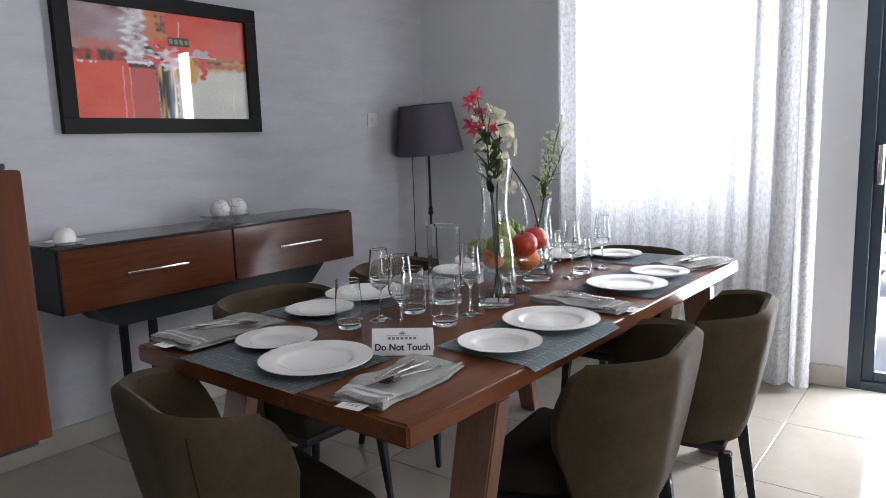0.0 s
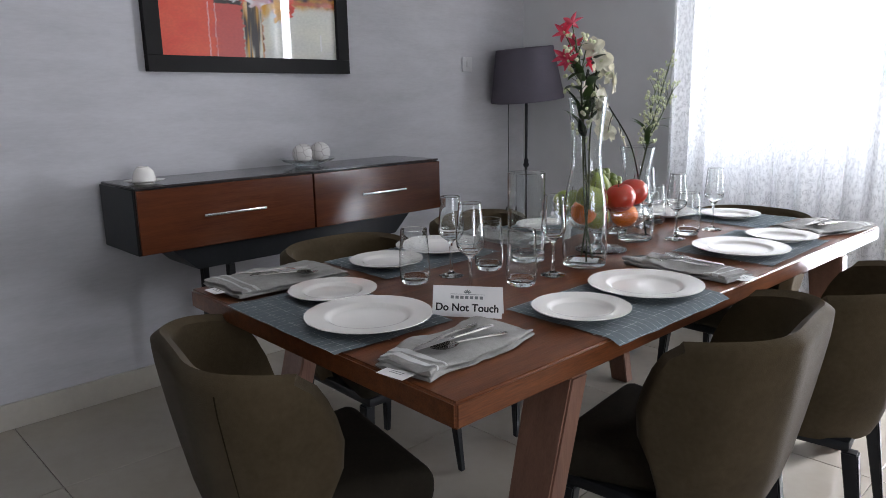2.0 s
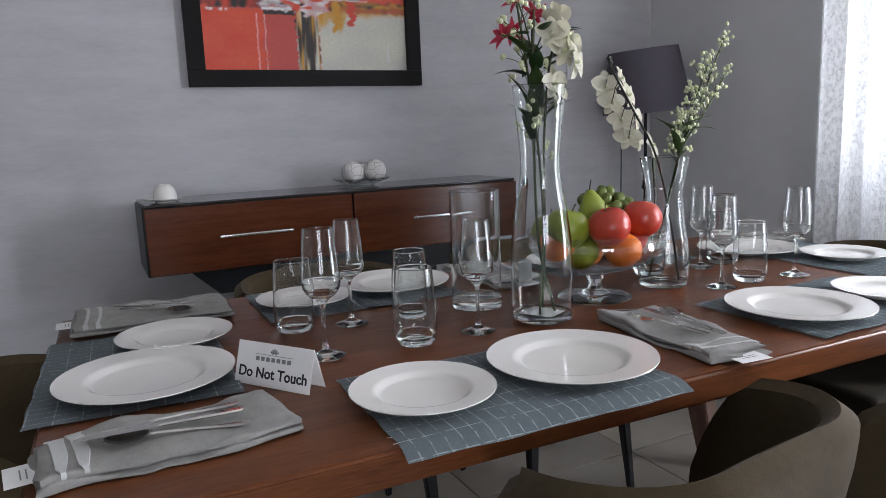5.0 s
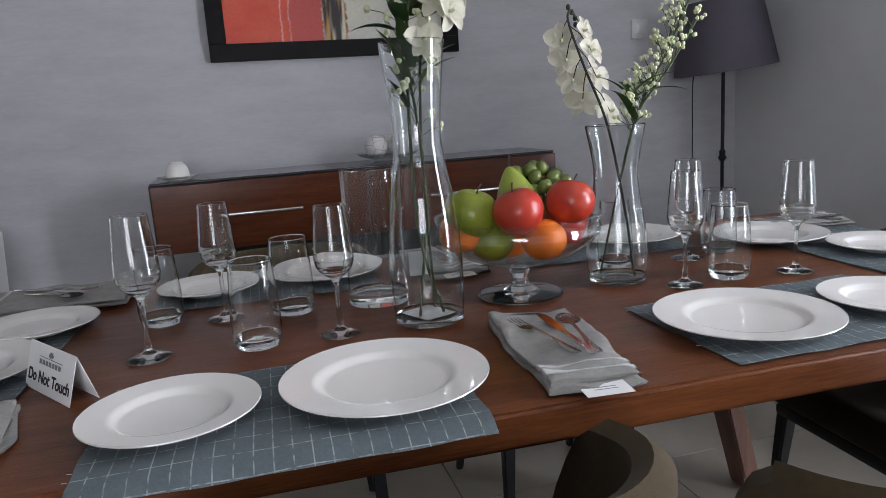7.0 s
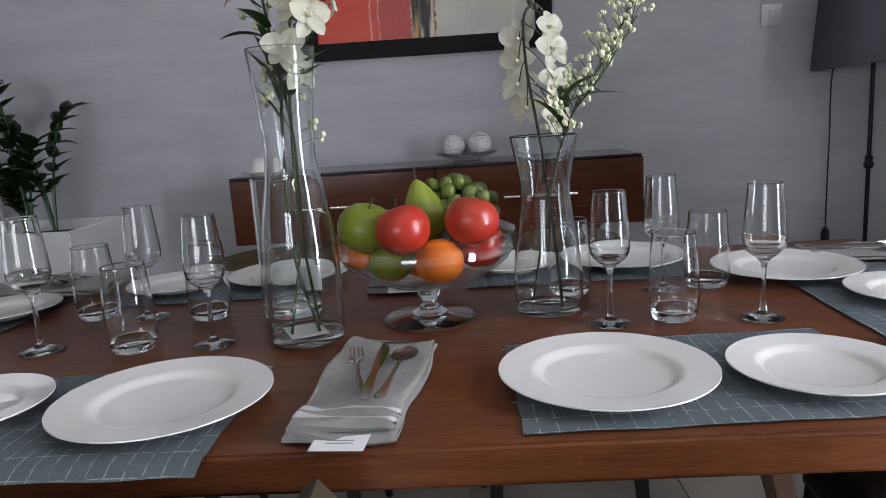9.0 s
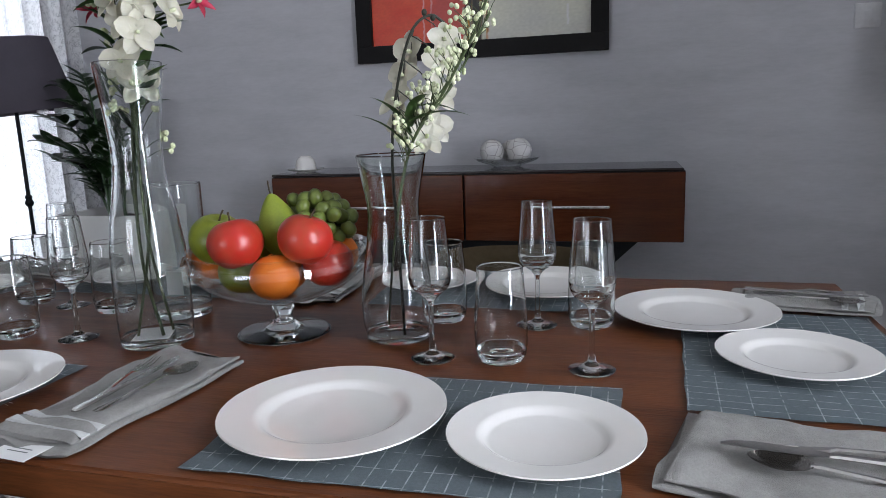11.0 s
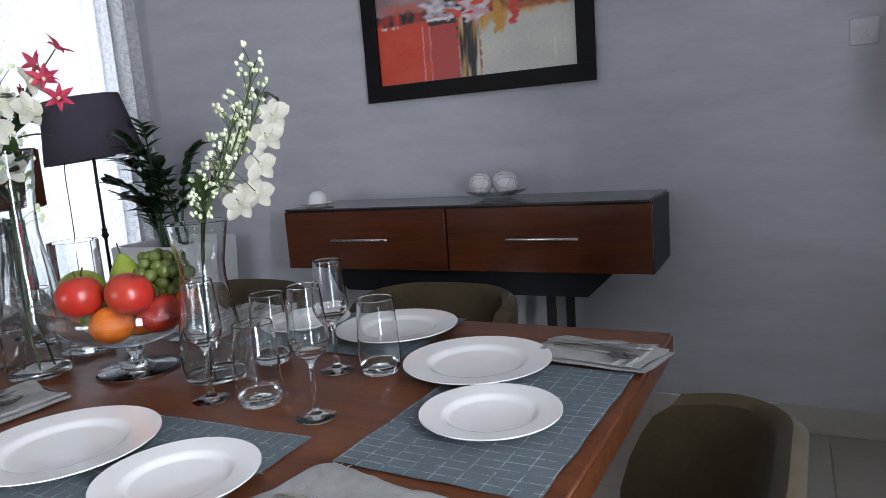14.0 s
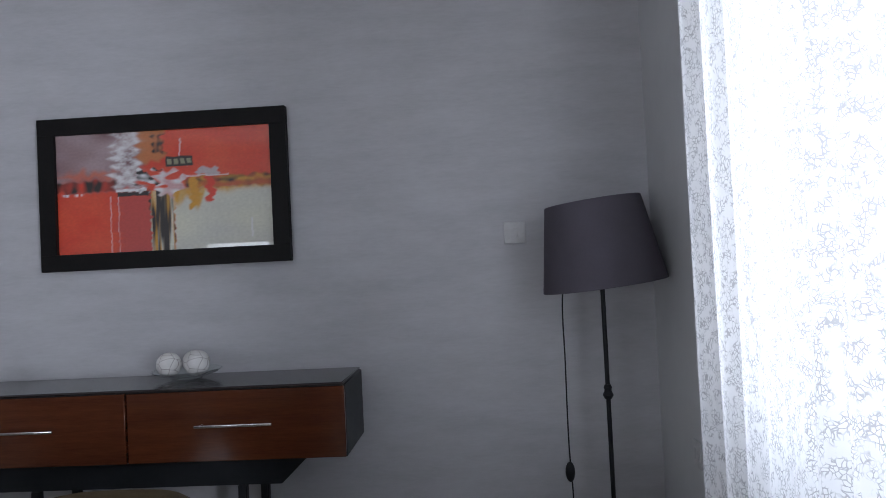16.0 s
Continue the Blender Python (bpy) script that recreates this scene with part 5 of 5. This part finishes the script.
# ---- floor lamps ----
def floor_lamp(m, label, wide=1.0):
    lamp = thing("floor_lamp", m, label, "lamp", "floor lamps")
    part("base", lathe([(0, 0.0), (0.125, 0.0), (0.13, 0.006), (0.125, 0.014), (0.03, 0.022), (0.018, 0.035), (0, 0.036)], 48), LEG_BLACK, lamp)
    part("pole", tube([(0, 0, 0.03), (0, 0, 0.8), (0.0, 0, 1.28)], 0.008, 12), LEG_BLACK, lamp)
    part("joint", lathe([(0, 0.772), (0.012, 0.774), (0.019, 0.787), (0.012, 0.804), (0.015, 0.814), (0.010, 0.824), (0, 0.824)], 20), LEG_BLACK, lamp)
    tilt = pose(0, 0.010, 1.168, 6, 0, 0)
    sh = part("shade", lathe([(wide * r, z) for r, z in ((0.2145, 0.0), (0.2158, 0.001), (0.1665, 0.296), (0.165, 0.297), (0.1635, 0.295), (0.2125, 0.002), (0.2145, 0.0))], 64), SHADE, lamp, "slate grey drum shade, slightly tilted", at=tilt)
    for k in range(3):
        a = radians(20 + 120 * k)
        part("shade_spoke", tube([(0, 0, 0.11), (0.18 * math.cos(a), 0.18 * math.sin(a), 0.135)], 0.002, 6), LEG_BLACK, sh)
    part("shade_seam", tube([(-0.05 * wide, -0.2025 * wide, 0.004), (-0.04 * wide, -0.1545 * wide, 0.292), (-0.03 * wide, -0.1500 * wide, 0.287)], 0.0016, 6), LEG_BLACK, sh, "dark seam cord down the shade")
    cord = spline([(0.0, -0.008, 1.275), (-0.01, -0.09, 1.24), (-0.02, -0.136, 1.15), (-0.02, -0.140, 0.9), (-0.02, -0.142, 0.62), (-0.03, -0.135, 0.4), (-0.04, -0.15, 0.15), (-0.05, -0.13, 0.006), (-0.10, -0.05, 0.006)], 8)
    part("cord", tube(cord, 0.0028, 6), LEG_BLACK, lamp, "black hanging cord")
    sw = part("cord_switch", ellipsoid(0.013, 0.017, 0.036, (-0.02, -0.142, 0.52), 16, 10), LEG_BLACK, lamp, "black inline cord switch")
    return lamp


floor_lamp(pose(-2.785, 3.530, 0), "black floor lamp with tilted slate shade in the corner")
floor_lamp(pose(-2.69, -0.05, 0, 0, 0, 45), "black floor lamp with slate shade before the bright curtain", 1.07)

# ---- planter ----
pl = thing("planter", pose(-2.70, 0.415, 0), "white square planter with dark soil against the wall", "planter")
bm = bmesh.new()
o, i_, hz, wt = 0.20, 0.185, 0.757, 0.0
bot = 0.165
rows = [[(s * bot, t * bot, 0.0) for s, t in ((-1, -1), (1, -1), (1, 1), (-1, 1))], [(s * o, t * o, hz) for s, t in ((-1, -1), (1, -1), (1, 1), (-1, 1))], [(s * i_, t * i_, hz) for s, t in ((-1, -1), (1, -1), (1, 1), (-1, 1))], [(s * (i_ - 0.005), t * (i_ - 0.005), hz - 0.08) for s, t in ((-1, -1), (1, -1), (1, 1), (-1, 1))]]
loft(rows, bm, closed=True, cap=True)
bmesh.ops.bevel(bm, geom=list(bm.edges), offset=0.004, segments=2, affect="EDGES")
part("pot", bm, PLANTER_WHITE, pl)
part("soil", block((-0.178, -0.178, hz - 0.085), (0.178, 0.178, hz - 0.04), 0.006), SOIL, pl, "dark potting soil")
zz = thing("zz_plant", pose(-2.70, 0.415, 0.715), "dark green zz plant with arching stems of glossy leaves", "plant")
rng = random.Random(8)
for k, (hx, hy, hh) in enumerate(((-0.08, -0.12, 0.60), (0.05, -0.20, 0.50), (-0.05, -0.30, 0.44), (0.10, -0.05, 0.55), (-0.10, 0.06, 0.48), (0.14, -0.16, 0.34), (0.05, 0.09, 0.36), (-0.02, -0.13, 0.42), (0.16, 0.03, 0.26), (-0.04, -0.26, 0.26))):
    b0 = Vector((0.05 * math.cos(k * 2.1), 0.05 * math.sin(k * 2.1) - 0.02, 0))
    pts = spline([b0, b0 + Vector((hx * 0.2, hy * 0.2, hh * 0.45)), b0 + Vector((hx * 0.6, hy * 0.6, hh * 0.85)), b0 + Vector((hx * 1.15, hy * 1.15, hh))], 8)
    part("stem", tube(pts, [0.007 - 0.0045 * j / len(pts) for j in range(len(pts))], 7), LEAF_DARK, zz)
    for j in range(7, len(pts), 2):
        d = (pts[j] - pts[j - 1]).normalized()
        head = math.degrees(math.atan2(d.y, d.x))
        for s in (-1, 1):
            leaf_on(zz, pts[j], head + s * rng.uniform(45, 75), rng.uniform(15, 50), rng.uniform(0.08, 0.11), 0.046, LEAF_DARK, rng.uniform(0.2, 0.8))

# ---- room divider ----
div = thing("room_divider", pose(-1.42, 0.0, 0), "slatted dark divider with a long floating teak box", "room divider")
for k in range(8):
    part("post", block((-0.80 + k * 0.19 - 0.018, -0.045, 0), (-0.80 + k * 0.19 + 0.018, 0.035, HIGH), 0.003, 1), POST, div, "slate-grey upright post")
box = part("box", block((-0.77, 0.0355, 0.992), (0.783, 0.277, 1.222), 0.003, 2), BOX_WOOD, div, "long floating box in warm teak veneer")
part("box_top", block((-0.765, 0.038, 1.2225), (0.775, 0.268, 1.2275), 0.001, 1), DARK, box, "thin black top edge")
part("box_base", block((-0.765, 0.038, 0.9865), (0.775, 0.268, 0.9915), 0.001, 1), DARK, box, "thin black lower edge")
part("shelf", block((-0.80, 0.0355, 0.60), (0.80, 0.25, 0.63), 0.003, 1), DARK, div, "black lower shelf")
disc = thing("disc_ornament", pose(-2.02, 0.15, 1.2275), "matt black disc on a slim stem standing on the teak box", "ornament")
part("foot", block((-0.07, -0.03, 0), (0.07, 0.03, 0.035), 0.004), RED_BOARD, disc, "small red foot")
part("stem", tube([(0, 0, 0.034), (0, 0, 0.15)], 0.005, 8), BLACK_DISC, disc)
dm = lathe([(0, -0.008), (0.13, -0.008), (0.135, -0.004), (0.135, 0.004), (0.13, 0.008), (0.02, 0.010), (0, 0.010)], 56)
bmesh.ops.transform(dm, matrix=pose(0, 0, 0.275, -90, 0, 0), verts=dm.verts)
part("disc", dm, BLACK_DISC, disc)
x = -2.16
for k, (th, hh, mt, lab) in enumerate(((0.035, 0.31, GREEN_BOARD, "dark green hardback book standing on the low shelf"), (0.03, 0.30, RED_BOARD, "red hardback book standing on the low shelf"), (0.05, 0.32, GREEN_BOARD, "thick dark green book standing on the low shelf"), (0.03, 0.29, GREEN_BOARD, "slim dark green book standing on the low shelf"), (0.045, 0.31, DARK, "black book standing on the low shelf"))):
    bk = thing("book", pose(x + th / 2, 0.15, 0.63), lab, "book", "books on the shelf")
    part("cover", block((-th / 2, -0.08, 0), (th / 2, 0.08, hh), 0.003, 2), mt, bk)
    part("pages", block((-th / 2 + 0.004, -0.0815, 0.004), (th / 2 - 0.004, -0.0795, hh - 0.004)), PAPER, bk, "cream page edges")
    for j in range(3):
        part("spine_print", block((-th * 0.18, 0.0795, 0.08 + 0.06 * j), (th * 0.18, 0.0806, 0.12 + 0.06 * j)), INK_GREY, bk)
    x += th + 0.003


# ---- wall fittings ----
def wall_plate(m, label, rockers):
    sw = thing("wall_switch", m, label, "switch")
    part("plate", block((0, -0.041, -0.041), (0.008, 0.041, 0.041), 0.003, 2), PLASTIC, sw)
    for k in range(rockers):
        y = -0.012 * (rockers - 1) + 0.024 * k
        part("rocker", block((0.0075, y - 0.010, -0.017), (0.0105, y + 0.010, 0.017), 0.0015, 2), PLASTIC, sw)
    return sw


wall_plate(pose(-2.999, 3.246, 1.376), "white square switch on the grey wall", 1)
wall_plate(pose(-2.545, 3.759, 0.64, 0, 0, -90), "white square socket plate low on the wall", 2)

# ---- outside ----
PAVING = surf("pale_paving", (0.58, 0.56, 0.52), (0.50, 0.48, 0.44), scale=3, rough=0.8, bump=0.3)
HEDGE = surf("sunlit_leaves", (0.09, 0.16, 0.03), (0.05, 0.10, 0.02), scale=12, rough=0.5, jitter=1)
tagged(new("ground", mesh_of("ground", block((-120, -120, -0.30), (120, 120, -0.125)), PAVING)), "pale paved garden ground", "ground", kind="structure")
rng = random.Random(3)
for gx, gy, gh in ((-0.5, 6.6, 1.7), (0.5, 7.0, 2.2), (1.6, 6.5, 1.6), (2.7, 7.2, 2.1), (-4.6, -0.6, 2.0), (-4.9, -1.7, 2.3)):
    sh = thing("shrub", pose(gx, gy, -0.125), "leafy green shrub in the garden outside", "shrub", "garden shrubs")
    lv = bmesh.new()
    for j in range(9):
        a, r = rng.uniform(0, 6.28), rng.uniform(0.15, 0.5)
        end = Vector((r * math.cos(a), r * math.sin(a), gh * rng.uniform(0.6, 1)))
        pts = spline([(0, 0, 0), end * 0.45 + Vector((0, 0, gh * 0.1)), end], 6)
        part("branch", tube(pts, [0.02 - 0.014 * q / len(pts) for q in range(len(pts))], 6), STALK, sh)
        for _ in range(45):
            p = pts[rng.randrange(3, len(pts))] + Vector((rng.gauss(0, 0.14), rng.gauss(0, 0.14), rng.gauss(0, 0.14)))

            q = Euler((rng.uniform(-0.6, 0.6), rng.uniform(-0.8, 0.8), rng.uniform(0, 6.28))).to_matrix()
            s = rng.uniform(0.05, 0.09)
            vs = [lv.verts.new(p + q @ Vector(c)) for c in ((0, 0, 0), (s, -s * 0.32, 0.01), (2 * s, 0, -0.01), (s, s * 0.32, 0.01))]
            lv.faces.new(vs)
    tagged(part("leaves", lv, HEDGE, sh, smooth=None), kind="stuff")

# ---- floor tiles ----
tile = mesh_of("floor_tile", block((-0.2985, -0.2985, -0.010), (0.2985, 0.2985, 0), 0.0012, 1), TILE)
nx, ny = int((EAST + 3.0) / 0.6), int((3.76 - SOUTH) / 0.6) + 1
for i in range(nx):
    for k in range(ny):
        y = 3.76 - 0.3 - 0.6 * k
        if y - 0.3 > SOUTH - 0.31:
            t = new("floor_tile", tile)
            t.parent = floor
            t.location = (-3.0 + 0.3 + 0.6 * i, y, 0)
